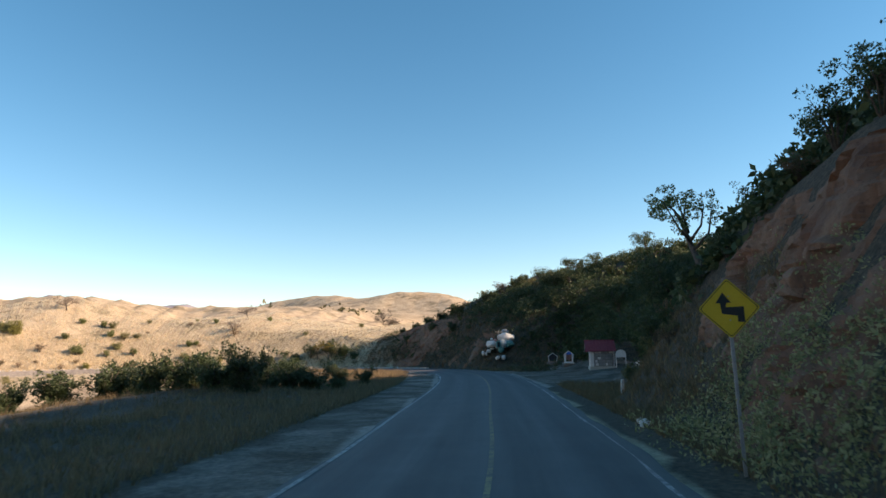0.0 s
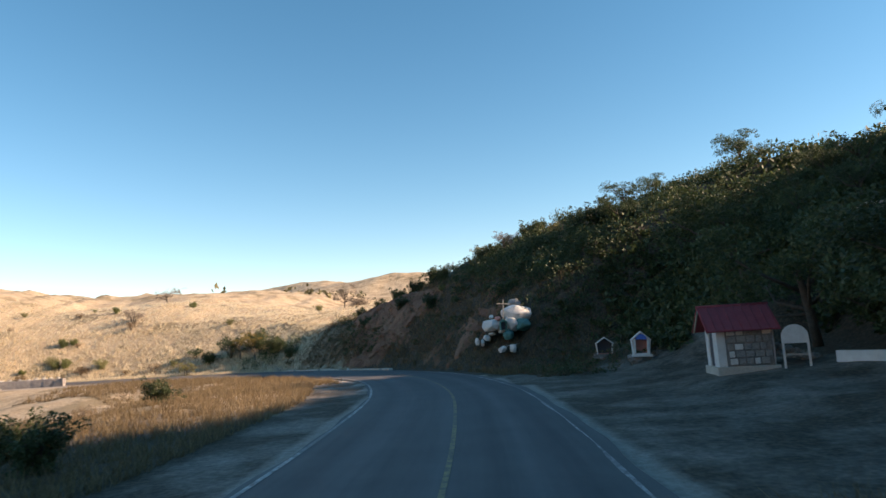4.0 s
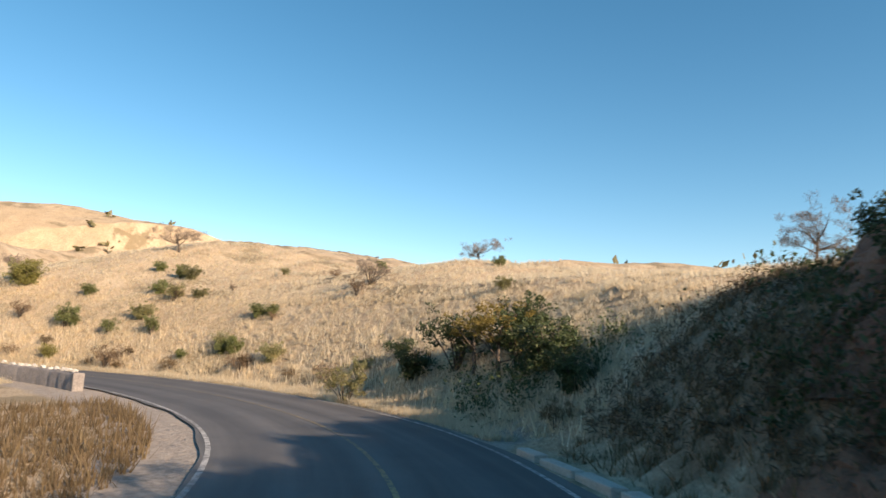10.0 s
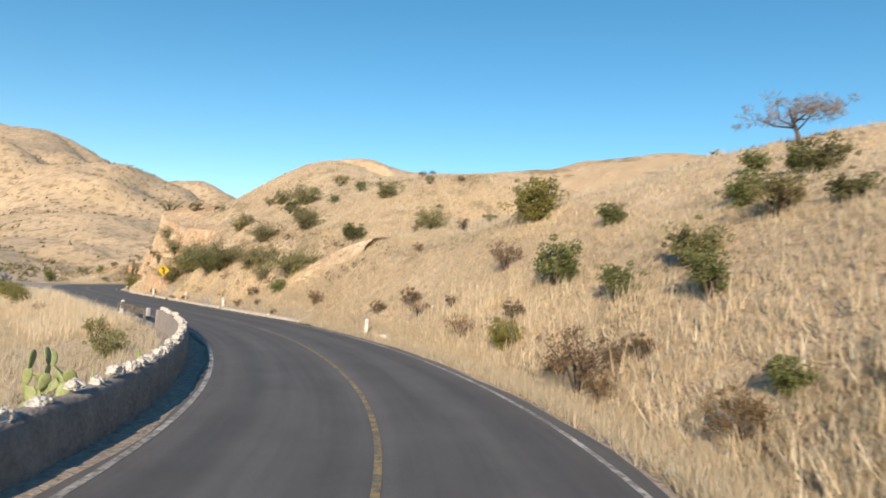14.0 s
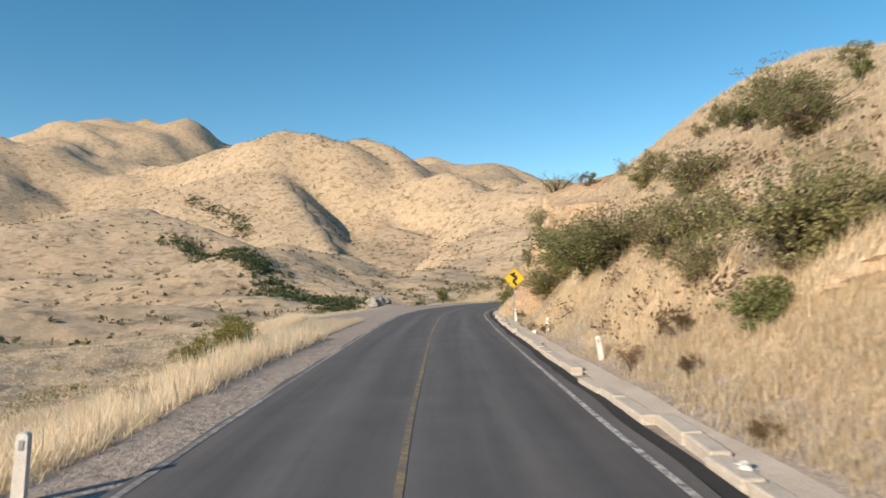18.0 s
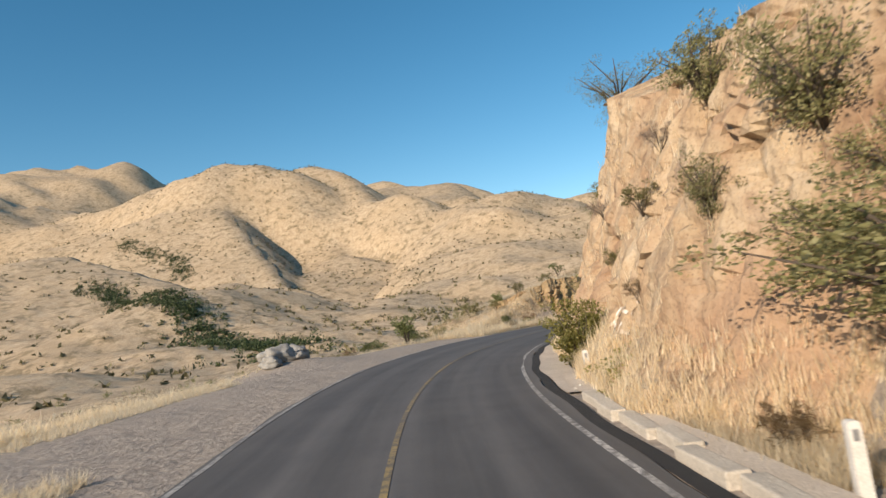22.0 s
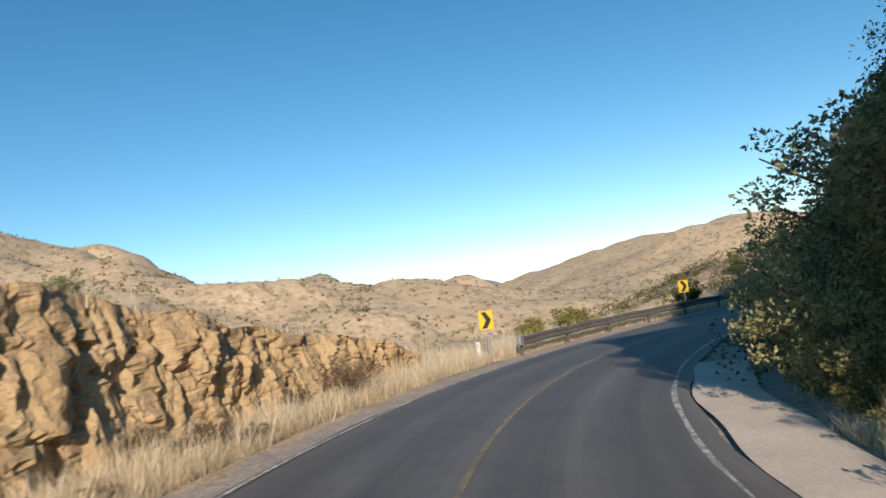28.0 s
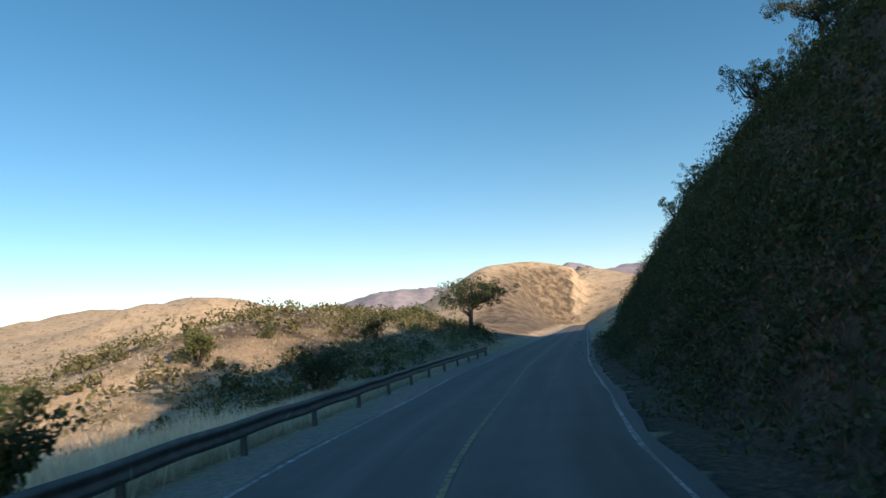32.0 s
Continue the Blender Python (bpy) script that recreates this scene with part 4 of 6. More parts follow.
for x, y, k, key in ((-25.0, 43.5, 1.25, "s_mound"), (-22.2, 44.6, 1.35, "s_mound"), (-19.6, 44.0, 1.2, "s_mound"), (-17.6, 44.8, 0.8, "s_brown"), (-15.6, 44.4, 1.1, "s_dark"), (-13.8, 45.2, 0.6, "s_brown"),
                     (-11.6, 44.6, 0.95, "s_mound"), (-10.0, 43.6, 1.05, "s_mound"), (-8.4, 43.0, 0.9, "s_mound"), (-7.2, 45.5, 0.55, "s_mound"), (-5.8, 49.5, 0.6, "s_mound"), (-8.0, 51.5, 0.7, "s_mound"),
                     (-27.8, 42.6, 1.2, "s_mound"), (-31.0, 43.5, 1.1, "s_olive"), (-11.4, 37.9, 1.2, "s_mound"), (-13.4, 38.6, 1.1, "s_mound"), (-15.5, 40.2, 1.2, "s_mound"), (-17.8, 41.0, 1.1, "s_mound"), (-14.2, 51.0, 1.3, "s_mound"), (-12.0, 52.4, 1.1, "s_mound"), (-16.5, 52.2, 1.2, "s_mound"), (-20.5, 52.0, 1.2, "s_mound"), (-23.6, 50.4, 1.3, "s_mound")):
    plant(key, x, y, k, group="dark bushes inside the bend")
for x, y, k, key in ((16.1, 89.9, 1.3, "s_mound"), (14.8, 92.0, 1.0, "s_mound"), (6.8, 96.3, 1.0, "s_mound"), (8.0, 95.6, 0.8, "s_mound"), (6.5, 102.5, 0.9, "s_olive"), (9.0, 100.5, 1.0, "s_twig"), (11.5, 98.8, 1.15, "s_mound"), (13.5, 98.0, 0.8, "s_olive"), (4.0, 104.0, 0.8, "s_twig")):
    plant(key, x, y, k, group="bushes on the crest of the hillside")
plant_at("s_mound", 290.8, -6.5, 0.9)
scatter(["s_green", "s_olive", "s_brown", "s_dark"], 304, 360, -18, -7, 6, 0.7, 1.2, "bushes beyond the guard rail")
for s, d, k, key in ((196.7, 8.0, 1.15, "s_grey"), (194.2, 8.4, 1.0, "s_grey"), (189.0, 7.4, 1.0, "s_tall"), (187.0, 7.6, 0.9, "s_tall"), (200.5, 7.2, 0.9, "s_grey"), (208.2, 5.3, 0.6, "s_lime"), (205.5, 9.5, 1.0, "s_fine"), (172, 8.0, 0.9, "s_fine"), (176, 7.6, 0.55, "s_grey"), (181, 8.2, 0.75, "s_fine"), (186, 8.0, 1.0, "s_fine"), (190, 7.6, 1.1, "s_fine"),
                     (195, 8.2, 1.0, "s_fine"), (199, 8.0, 0.9, "s_fine"), (184, 10.5, 0.7, "s_grey"), (203, 7.6, 0.7, "s_fine"), (208, 8.0, 0.9, "s_brown")):
    wide = plant_at(key, s, d, k * 0.95, group="large bushes on the steep bank")
    wide.scale = (wide.scale[0] * 1.35, wide.scale[1] * 1.35, wide.scale[2] * 0.85)
for s, d, k, key in ((186, -8.2, 0.8, "s_lime"), (188.5, -8.8, 0.9, "s_lime"), (190, -9.6, 0.7, "s_olive"), (182, -8.0, 0.6, "s_lime"), (194, -10.5, 0.6, "s_brown"), (176, -7.4, 0.5, "s_brown")):
    plant_at(key, s, d, k, group="low bushes along the verge of the valley")
scatter(["s_brown", "s_olive", "s_weed", "s_broad"], 126, 160, -13, -5.6, 12, 0.35, 0.7, "low scrub behind the wall")
# single plants that stand out
plant_at("oak3", 30.5, 9.9, 0.9, label="lone crooked tree on the lip of the cut bank")
plant_at("oak4", 45.5, 13.0, 0.92, label="tall dense dark oak at the mouth of the turnout")
plant_at("oak4", 42.5, 14.0, 0.8, label="dense dark oak on the slope by the turnout")
plant_at("oak4", 50, 16.4, 0.85)
plant_at("oak4", 56, 17.5, 0.9)
plant_at("oak4", 57.5, 16.2, 0.95, label="large dark oak behind the patio")
for s, d, k in ((54.5, 15.5, 1.7), (57.0, 16.6, 1.8), (60.0, 17.4, 1.8)):
    plant_at("s_mound", s, d, k, group="tall dark bushes behind the patio")
plant_at("s_mound", 41.5, 11.0, 1.3)
for s, d, k in ((36.5, 9.6, 1.1), (38.0, 9.4, 1.0), (40.0, 10.0, 1.3), (41.6, 10.6, 1.5), (43.0, 12.0, 2.0)):
    plant_at("s_mound", s, d, k, group="tall dark bushes at the mouth of the turnout", label="tall dense dark bush at the foot of the hillside")
plant_at("s_mound", 46.5, 13.0, 1.4)
plant_at("oak4", 40.0, 11.6, 0.85, label="large dark oak at the end of the cut bank")
plant_at("s_dark", 38.5, 10.0, 1.25)
plant_at("s_dark", 34, 9.0, 0.9)
plant_at("s_dark", 21.9, 11.8, 1.0)
plant_at("s_dark", 19.0, 11.6, 1.0)
plant_at("oak4", 63, 16.0, 1.05, label="large dark oak beside the roadside hut")
plant_at("oak4", 69, 17.5, 1.0)
for s, d, k in ((91.5, 11.5, 0.7), (93.5, 12.4, 0.9), (95.2, 11.8, 0.8), (97.0, 11.5, 0.75), (98.8, 11.0, 0.7), (100.6, 10.4, 0.65), (94.4, 9.2, 0.7), (98.0, 8.2, 0.6), (90.0, 8.6, 0.7)):
    plant_at("s_mound", s, d, k, group="dark bushes on the red bank")
plant_at("yel", 110.2, 7.0, 0.42, label="thin tree with yellowing leaves among the bushes")
plant_at("yel", 112.0, 7.4, 0.38)
for s, d, k, key in ((106, 6.6, 0.7, "s_mound"), (108, 7.4, 1.0, "s_mound"), (110, 7.6, 1.0, "s_dark"), (111, 8.8, 1.0, "s_mound"), (113, 7.4, 0.95, "s_dark"), (115, 6.8, 0.8, "s_mound"), (117, 7.6, 0.6, "s_dark"), (119, 6.8, 0.6, "s_broad")):
    plant_at(key, s, d, k, group="large bushes where the slope begins")
plant("s_twig", -37.2, 118.1, 1.1)
plant("s_green", -51.2, 110.0, 0.8)
plant("s_green", -54.9, 108.5, 0.7)
plant("s_olive", -54.4, 113.0, 0.8)
plant("s_green", -59.2, 107.1, 1.0)
plant("s_olive", -25.6, 106.0, 0.9)
plant_at("s_lime", 215.6, 5.0, 1.2, label="yellow-green bush at the foot of the cliff")
plant_at("s_green", 239, -11.0, 1.2)
plant_at("s_olive", 250, -14.5, 1.0)
for s, d, k in ((276.7, -7.3, 0.8), (277.8, -7.6, 0.65), (280.8, -7.6, 0.95), (281.9, -7.9, 0.8)):
    plant_at("s_lime", s, d, k, group="yellow-green bushes beyond the guard rail")
plant_at("s_twig", 238, 6.6, 1.2)
plant_at("s_olive", 234.5, 6.2, 1.2)
plant_at("bare", 237.0, 9.2, 0.9)
plant_at("oak2", 352, -9.0, 1.0, label="round-crowned tree on the bank beyond the guard rail")
plant_at("oak2", 347, -8.2, 0.85)
plant_at("oak3", 256.8, -10.2, 0.42, label="small wind-bent tree on top of the rock outcrop")
for s, d, k, key in ((258.8, -9.8, 0.65, "s_green"), (255.4, -10.6, 0.6, "s_olive"), (252.5, -11.0, 0.7, "s_olive"), (251.0, -12.0, 0.8, "s_green"), (249.5, -10.6, 0.6, "s_olive"), (260.4, -9.6, 0.5, "s_brown"), (262.0, -9.4, 0.5, "s_brown"),
                     (248.0, -8.2, 0.7, "s_green"), (249.2, -7.2, 0.6, "s_broad"), (255.8, -8.1, 0.35, "s_broad")):
    plant_at(key, s, d, k, group="scrub on the rock outcrop")
for s, d, k, key in ((231.0, 6.0, 0.95, "s_airy"), (233.6, 6.2, 1.1, "s_airy"), (236.5, 5.8, 0.5, "s_airy"), (229.0, 5.6, 0.8, "s_olive"),
                     (243.5, 5.9, 0.8, "s_twig"), (247.5, 5.8, 0.9, "s_twig"), (250.5, 5.7, 0.8, "s_olive")):
    plant_at(key, s, d, k, group="airy bushes at the foot of the cliff")
scatter(["s_olive", "s_brown", "s_green", "s_broad"], 236, 247, -18, -12.5, 9, 0.6, 1.1, "bushes along the edge of the turnout")
scatter(["s_weed", "s_brown", "s_weed"], 240, 266, -8.5, -5.6, 12, 0.6, 1.1, "weeds along the verge")
scatter(["s_weed", "s_weed", "s_brown"], 168, 250, 4.9, 5.8, 18, 0.5, 0.9, "weeds at the foot of the rock")


# yucca on the cliff
def make_yucca(x, y, z):
    ob = thing("yucca", pose(x, y, z), "spiky grey-green yucca growing on the cliff", "plant")
    bm = bmesh.new()
    r = np.random.default_rng(3)
    for i in range(90):
        a, el = 2 * math.pi * r.random(), radians(-15 + 100 * r.random())
        d = Vector((math.cos(a) * math.cos(el), math.sin(a) * math.cos(el), math.sin(el)))
        sd = d.cross(Vector((0, 0, 1))).normalized() * 0.022 if abs(d.z) < 0.98 else Vector((0.022, 0, 0))
        ln_ = 0.75 + 0.25 * r.random()
        vs = [bm.verts.new(d * 0.06 + sd), bm.verts.new(d * ln_), bm.verts.new(d * 0.06 - sd), bm.verts.new(d * ln_ * 0.4 + Vector((0, 0, 0.02)))]
        bm.faces.new((vs[0], vs[1], vs[3]))
        bm.faces.new((vs[3], vs[1], vs[2]))
    part("leaf_rosette", bm, L_OLIVE, ob)
    part("stem", tube(bmesh.new(), [(0, 0, -0.6), (0, 0, -0.2), (0, 0, 0.1)], [0.13, 0.12, 0.09], 8), M_BARK, ob)


def prickly_pear(s, d, label, seed):
    p = at_road(s, d)
    ob = thing("prickly_pear", pose(p[0], p[1], ground_z(p[0], p[1])), label, "cactus", "prickly pears behind the wall")
    r = np.random.default_rng(seed)
    tops = []
    for i in range(15):
        base = Vector((r.normal() * 0.35, r.normal() * 0.35, 0.0)) if i < 6 else tops[int(r.integers(len(tops)))]
        bm = bmesh.new()
        bmesh.ops.create_uvsphere(bm, u_segments=12, v_segments=8, radius=1.0)
        w_, h_ = 0.10 + 0.04 * r.random(), 0.15 + 0.05 * r.random()
        turn = pose(base.x, base.y, base.z - 0.03, r.normal() * 22, r.normal() * 22, 360 * r.random())
        for v in bm.verts:
            q = Vector((v.co.x * w_ * (0.8 + 0.25 * v.co.z), v.co.y * 0.025, (v.co.z + 1) * h_))
            v.co = turn @ q
        tops.append(turn @ Vector((0, 0, 1.9 * h_)))
        for f in bm.faces:
            f.smooth = True
        part("pad", bm, M_CACTUS, ob)


M_CACTUS = simple("cactus_skin", (0.14, 0.19, 0.07), (0.30, 0.34, 0.16), 9, 0.6, 0.4, fine=40)
for s, d, k in ((136.3, -5.5, 1), (137.6, -5.9, 2), (135.0, -6.0, 3), (139.5, -5.6, 4)):
    prickly_pear(s, d, "pale green prickly pear behind the low wall", k)


# ---- grass ----
def grass(name, spots, blades, h0, h1, width, leaf, label, seed):
    """Tufts of thin blades at (s, d) spots."""
    r = np.random.default_rng(seed)
    idx = np.interp(spots[:, 0], STN, np.arange(len(STN)))
    k = np.clip(idx.astype(int), 0, len(STN) - 2)
    f = (idx - k)[:, None]
    xy = LINE[k] * (1 - f) + LINE[k + 1] * f + RIGHT_OF[k] * spots[:, 1:2]
    s2, d2 = station(xy[:, 0], xy[:, 1])
    keep = np.abs(d2) > 3.95
    xy = xy[keep]
    z = height(xy[:, 0], xy[:, 1])[0]
    n = len(xy) * blades
    base = np.repeat(np.column_stack([xy, z - 0.04]), blades, 0)
    tuft_h = np.repeat(h0 + (h1 - h0) * r.random(len(xy)) ** 1.6, blades)
    base[:, :2] += r.normal(size=(n, 2)) * 0.09 * (tuft_h / 0.5)[:, None]
    ang = 2 * math.pi * r.random(n)
    lean = 0.15 + 0.95 * r.random(n) ** 1.5
    hh = tuft_h * (0.55 + 0.5 * r.random(n))
    tip = base + np.column_stack([np.cos(ang) * lean * hh, np.sin(ang) * lean * hh, hh])
    w = width * (0.6 + 0.8 * r.random(n))
    side = np.column_stack([-np.sin(ang + r.normal(size=n)), np.cos(ang), np.zeros(n)]) * w[:, None]
    v = np.stack([base - side * 1.3, base + side * 1.3, tip], 1).reshape(-1, 3)
    fa = np.arange(3 * n).reshape(-1, 3)
    return tagged(new(name, from_arrays(name, v, fa, leaf)), label, "grass", kind="stuff")


def spots(zones, seed):
    r = np.random.default_rng(seed)
    out = []
    for s0, s1, d0, d1, n in zones:
        out.append(np.column_stack([s0 + (s1 - s0) * r.random(n), d0 + (d1 - d0) * r.random(n) ** 1.3]))
    return np.vstack(out)


grass("dry_grass", spots([(106, 163, 3.95, 5.6, 6000), (104.5, 176, 5.0, 13, 13500), (160, 206, 5.2, 9, 4000), (130, 172, -4.9, -12, 3500), (160, 205, -5.4, -14, 9500),
                          (222, 240, -17, -26, 2500), (238, 262, -9, -18, 3000), (196, 222, -10, -20, 2500), (262, 312, -5.4, -11, 4500), (240, 264, -5.2, -9, 5000), (300, 350, -5.4, -12, 2500),
                          (200, 256, 4.8, 6.2, 7000), (258, 316, -5.2, -9.4, 9000)], 1), 12, 0.18, 0.5, 0.009, L_STRAW, "tall dry straw-coloured grass along the verges", 21)
grass("hill_grass", spots([(103, 178, 12, 38, 16500), (165, 238, 9, 34, 11000), (150, 260, -45, -12, 11000), (262, 360, -40, -10, 6000)], 2),
      11, 0.18, 0.48, 0.012, L_STRAW, "dry straw-coloured grass on the hillsides", 22)
grass("tall_grass", spots([(196, 206, -9.6, -11.6, 900), (206, 214, -12.6, -14.6, 900), (214, 222, -15.2, -18, 1000), (222, 236, -18.6, -21.5, 1500), (240, 300, -5.3, -10, 3800), (160, 190, -5.2, -9, 1600), (204, 250, 5.0, 5.8, 900), (104, 152, 5.2, 9.5, 1000)], 4), 9, 0.45, 1.05, 0.013, L_STRAW, "tall golden grass beside the road", 24)
grass("verge_grass", spots([(-5, 34, 4.7, 6.2, 1500), (18, 44, 4.6, 8.5, 2600), (-5, 78, -6.6, -16, 9000), (-10, 60, -45, -14, 7000), (74, 104, 4.7, 13, 5600), (78, 118, -4.6, -16, 4500),
                            (256, 345, 5.2, 9, 4200)], 3), 8, 0.2, 0.6, 0.012, L_TAN, "brown and tan grass on the shaded verges", 23)


def slope_growth(name, leaf, zones, seed, lo, hi, per, size, narrow, label):
    """Low tangled growth that covers a slope, too dense to be told apart."""
    r = np.random.default_rng(seed)
    xy = np.array([at_road(s, d)[:2] for s, d in spots(zones, seed)])
    z = height(xy[:, 0], xy[:, 1])[0]
    keep = fbm(xy[:, 0], xy[:, 1], 5.0, 3, seed) + 0.25 * r.normal(size=len(xy)) > -0.05
    keep &= (np.hypot(xy[:, 0] - 6.6, xy[:, 1] - 80.6) > 2.6) & (np.abs(station(xy[:, 0], xy[:, 1])[1]) > 5.6)
    c_ = np.column_stack([xy, z])[keep]
    rad = lo + (hi - lo) * r.random(len(c_)) ** 2
    c_[:, 2] += 0.35 * rad
    v, f = leaf_quads(c_, rad, per, size, r, narrow)
    tagged(new(name, from_arrays(name, v, f, leaf)), label, "undergrowth", kind="stuff")


def far_scrub(name, leaf, count, seed, lo, hi, hollows, label):
    """Scrub on the distant hills, too far to be told apart."""
    r = np.random.default_rng(seed)
    n1, n2 = int(count * 0.6), int(count * 0.38)
    xy = np.vstack([np.column_stack([-110 - 700 * (r.random(n1) - 0.15), 40 - 850 * r.random(n1) ** 1.5]),
                    np.column_stack([-185 - 700 * r.random(n2) ** 1.5, -80 + 650 * r.random(n2)]),
                    np.column_stack([-90 + 160 * (r.random(150) - 0.5), 122 + 90 * r.random(150)])])
    z, _, _, s, d, _ = height(xy[:, 0], xy[:, 1])
    cl = fbm(xy[:, 0], xy[:, 1], 70.0, 3, 9)
    wet = np.minimum(np.abs(fbm(xy[:, 0], xy[:, 1], 220.0, 4, 5)) * 3, np.abs(fbm(xy[:, 0], xy[:, 1], 95.0, 3, 12)) * 2)
    keep = (np.abs(d) > 62) & ((wet + 0.04 * r.normal(size=len(xy)) < 0.07) if hollows else (cl + 0.35 * r.normal(size=len(xy)) > 0.02))
    xy, z = xy[keep], z[keep]
    c_ = np.column_stack([xy, z + 0.3])
    v, f = leaf_quads(c_, lo + (hi - lo) * r.random(len(c_)) ** 2, 8, 0.6, r)
    tagged(new(name, from_arrays(name, v, f, leaf)), label, "scrub", kind="stuff")


slope_growth("shaded_bank_scrub", L_OAK, [(70, 97, 6.2, 22, 900), (95, 104.5, 6, 15, 420)], 41, 0.25, 0.85, 44, 0.07, 0.5, "dark green undergrowth on the shaded bank")
slope_growth("dry_bank_scrub", L_BROWN, [(70, 98, 5.8, 22, 1700), (96, 105, 5.6, 15, 700)], 42, 0.2, 0.7, 34, 0.09, 0.16, "dry brown undergrowth on the shaded bank")


far_scrub("distant_scrub", L_FAR, 17000, 31, 0.5, 1.9, False, "scattered olive scrub on the distant hills")
far_scrub("hollow_scrub", L_FAR, 36000, 32, 0.7, 2.4, True, "dark scrub in the hollows of the distant hills")


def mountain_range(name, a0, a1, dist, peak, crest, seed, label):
    """A far range seen over the hills: bearings in degrees, distance, usual height, bearing of the highest part."""
    n, m, rows = 300, 22, []
    for i in range(n):
        deg = a0 + (a1 - a0) * i / (n - 1)
        a = radians(deg)
        e = smooth(0, 0.18, i / n) * (1 - smooth(0.82, 1.0, i / n))
        for k in range(m):
            f = k / (m - 1)
            rr = dist + (f - 0.6) * 1500
            px, py = -90 - math.sin(a) * rr, 70 + math.cos(a) * rr
            rid = 1 - 1.5 * abs(noise.fractal(Vector((px / 620, py / 620, seed)), 1.0, 2.0, 5))
            up = math.sin(math.pi * min(1.0, f / 1.2)) ** 1.3
            hgt = peak * e * up * (0.70 + 0.32 * rid + 0.35 * math.exp(-((deg - crest) / 6.0) ** 2))
            rows.append((px, py, -60 + (hgt + 60 * up)))
    me = grid_mesh(name, np.array(rows), m, n)
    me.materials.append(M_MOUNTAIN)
    return tagged(new(name, me), label, "mountains", kind="structure")


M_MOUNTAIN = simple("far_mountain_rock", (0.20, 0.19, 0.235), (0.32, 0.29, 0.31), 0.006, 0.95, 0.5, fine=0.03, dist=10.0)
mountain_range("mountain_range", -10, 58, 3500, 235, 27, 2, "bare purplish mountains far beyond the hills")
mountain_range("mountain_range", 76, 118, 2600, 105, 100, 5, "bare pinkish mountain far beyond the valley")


# ---- rock faces ----
def facets(q, wide, tall, seed):
    """Broken flat faces: each block of the rock has its own tilt and stands proud or back."""
    c_ = Vector((q.x / wide + seed, q.y / wide, q.z / tall)) + noise.noise_vector(q * (0.6 / wide)) * 0.3
    dd, pp = noise.voronoi(c_)
    t = noise.noise_vector(pp[0] * 5.3) * 1.5
    return t.dot(c_ - pp[0]) + 0.55 * noise.noise(pp[0] * 3.7), min(0.12, dd[1] - dd[0]) / 0.12


def rock_relief(q):
    big, c1 = facets(q, 2.3, 4.2, 0.0)
    mid_, c2 = facets(q, 0.8, 1.5, 7.0)
    return (0.5 * noise.fractal(Vector((q.x * 0.22, q.y * 0.22, q.z * 0.12)), 1.0, 2.0, 3) + 0.62 * big + 0.25 * mid_
            - 0.16 * (1 - c1) - 0.07 * (1 - c2) + 0.05 * noise.fractal(q * 3.0, 0.8, 2.1, 3))


def rock_face(name, s0, s1, toe, rise, top, material, label, seed, depth=1.0, step=0.22, rows=70, skirt=0.0, blend_in=3.0, cap=14.0):
    """A broken rock wall beside the right-hand verge: toe offset, steepness and height by station."""
    ss = np.arange(s0, s1, step)
    vs = np.r_[np.arange(-0.35, 1.0001, 1.35 / rows), np.arange(1.03, 1.4, 0.03)]      # past 1 the top runs back into the hill
    co = []
    off = Vector((seed * 13.7, seed * 5.1, 0))
    for s in ss:
        t, k, h = toe(s), rise(s), top(s)
        edge = min(1.0, (s - s0) / blend_in, (s1 - s) / 3.0)
        p0, r_ = at_road(s, 0.0), RIGHT_OF[int(np.clip(np.searchsorted(STN, s), 0, len(STN) - 1))]
        for v in vs:
            zz = min(v, 1 + 0.4 * (v - 1)) * h if v > 0 else v * 1.2
            back = max(0.0, v - 1) * cap
            p = Vector((p0[0], p0[1], zz)) + Vector((r_[0], r_[1], 0)) * (back + t + max(zz, 0) / k - skirt * (1 - min(1.0, max(zz, 0) / 1.5)) ** 1.5)
            rel = max(-0.9, min(0.75, rock_relief(p + off))) * depth * (0.4 + 0.6 * min(1.0, max(zz, 0) / 1.5))
            co.append(p - Vector((r_[0], r_[1], 0)) * (rel - 0.45 * blend_in * (1 - edge) ** 1.4))
    me = grid_mesh(name, np.array([tuple(c_) for c_ in co]), len(vs), len(ss))
    me.polygons.foreach_set("use_smooth", np.zeros(len(me.polygons), bool))
    me.materials.append(material)
    return tagged(new(name, me), label, "rock face", kind="structure")


cliff = rock_face("cliff_face", 198, 257.5, lambda s: 5.05 + 0.3 * math.sin(s * 0.3), lambda s: float(np.interp(s, [196, 203, 214, 222, 232, 236, 243], [1.5, 2.0, 2.4, 3.2, 3.4, 3.4, 4.9])),
          lambda s: float(np.interp(s, [196, 200, 206, 212, 218, 224, 232, 240, 261], [6.0, 7.3, 7.8, 8.4, 9.2, 10.8, 11.2, 10.2, 8.2])), M_CLIFF, "tall ochre rock cliff beside the road, cracked and stained", 1, 1.15, skirt=0.55, blend_in=8.0)
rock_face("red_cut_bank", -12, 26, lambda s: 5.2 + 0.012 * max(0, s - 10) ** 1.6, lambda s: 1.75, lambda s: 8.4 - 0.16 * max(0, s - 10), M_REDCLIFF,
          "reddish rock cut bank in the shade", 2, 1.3)
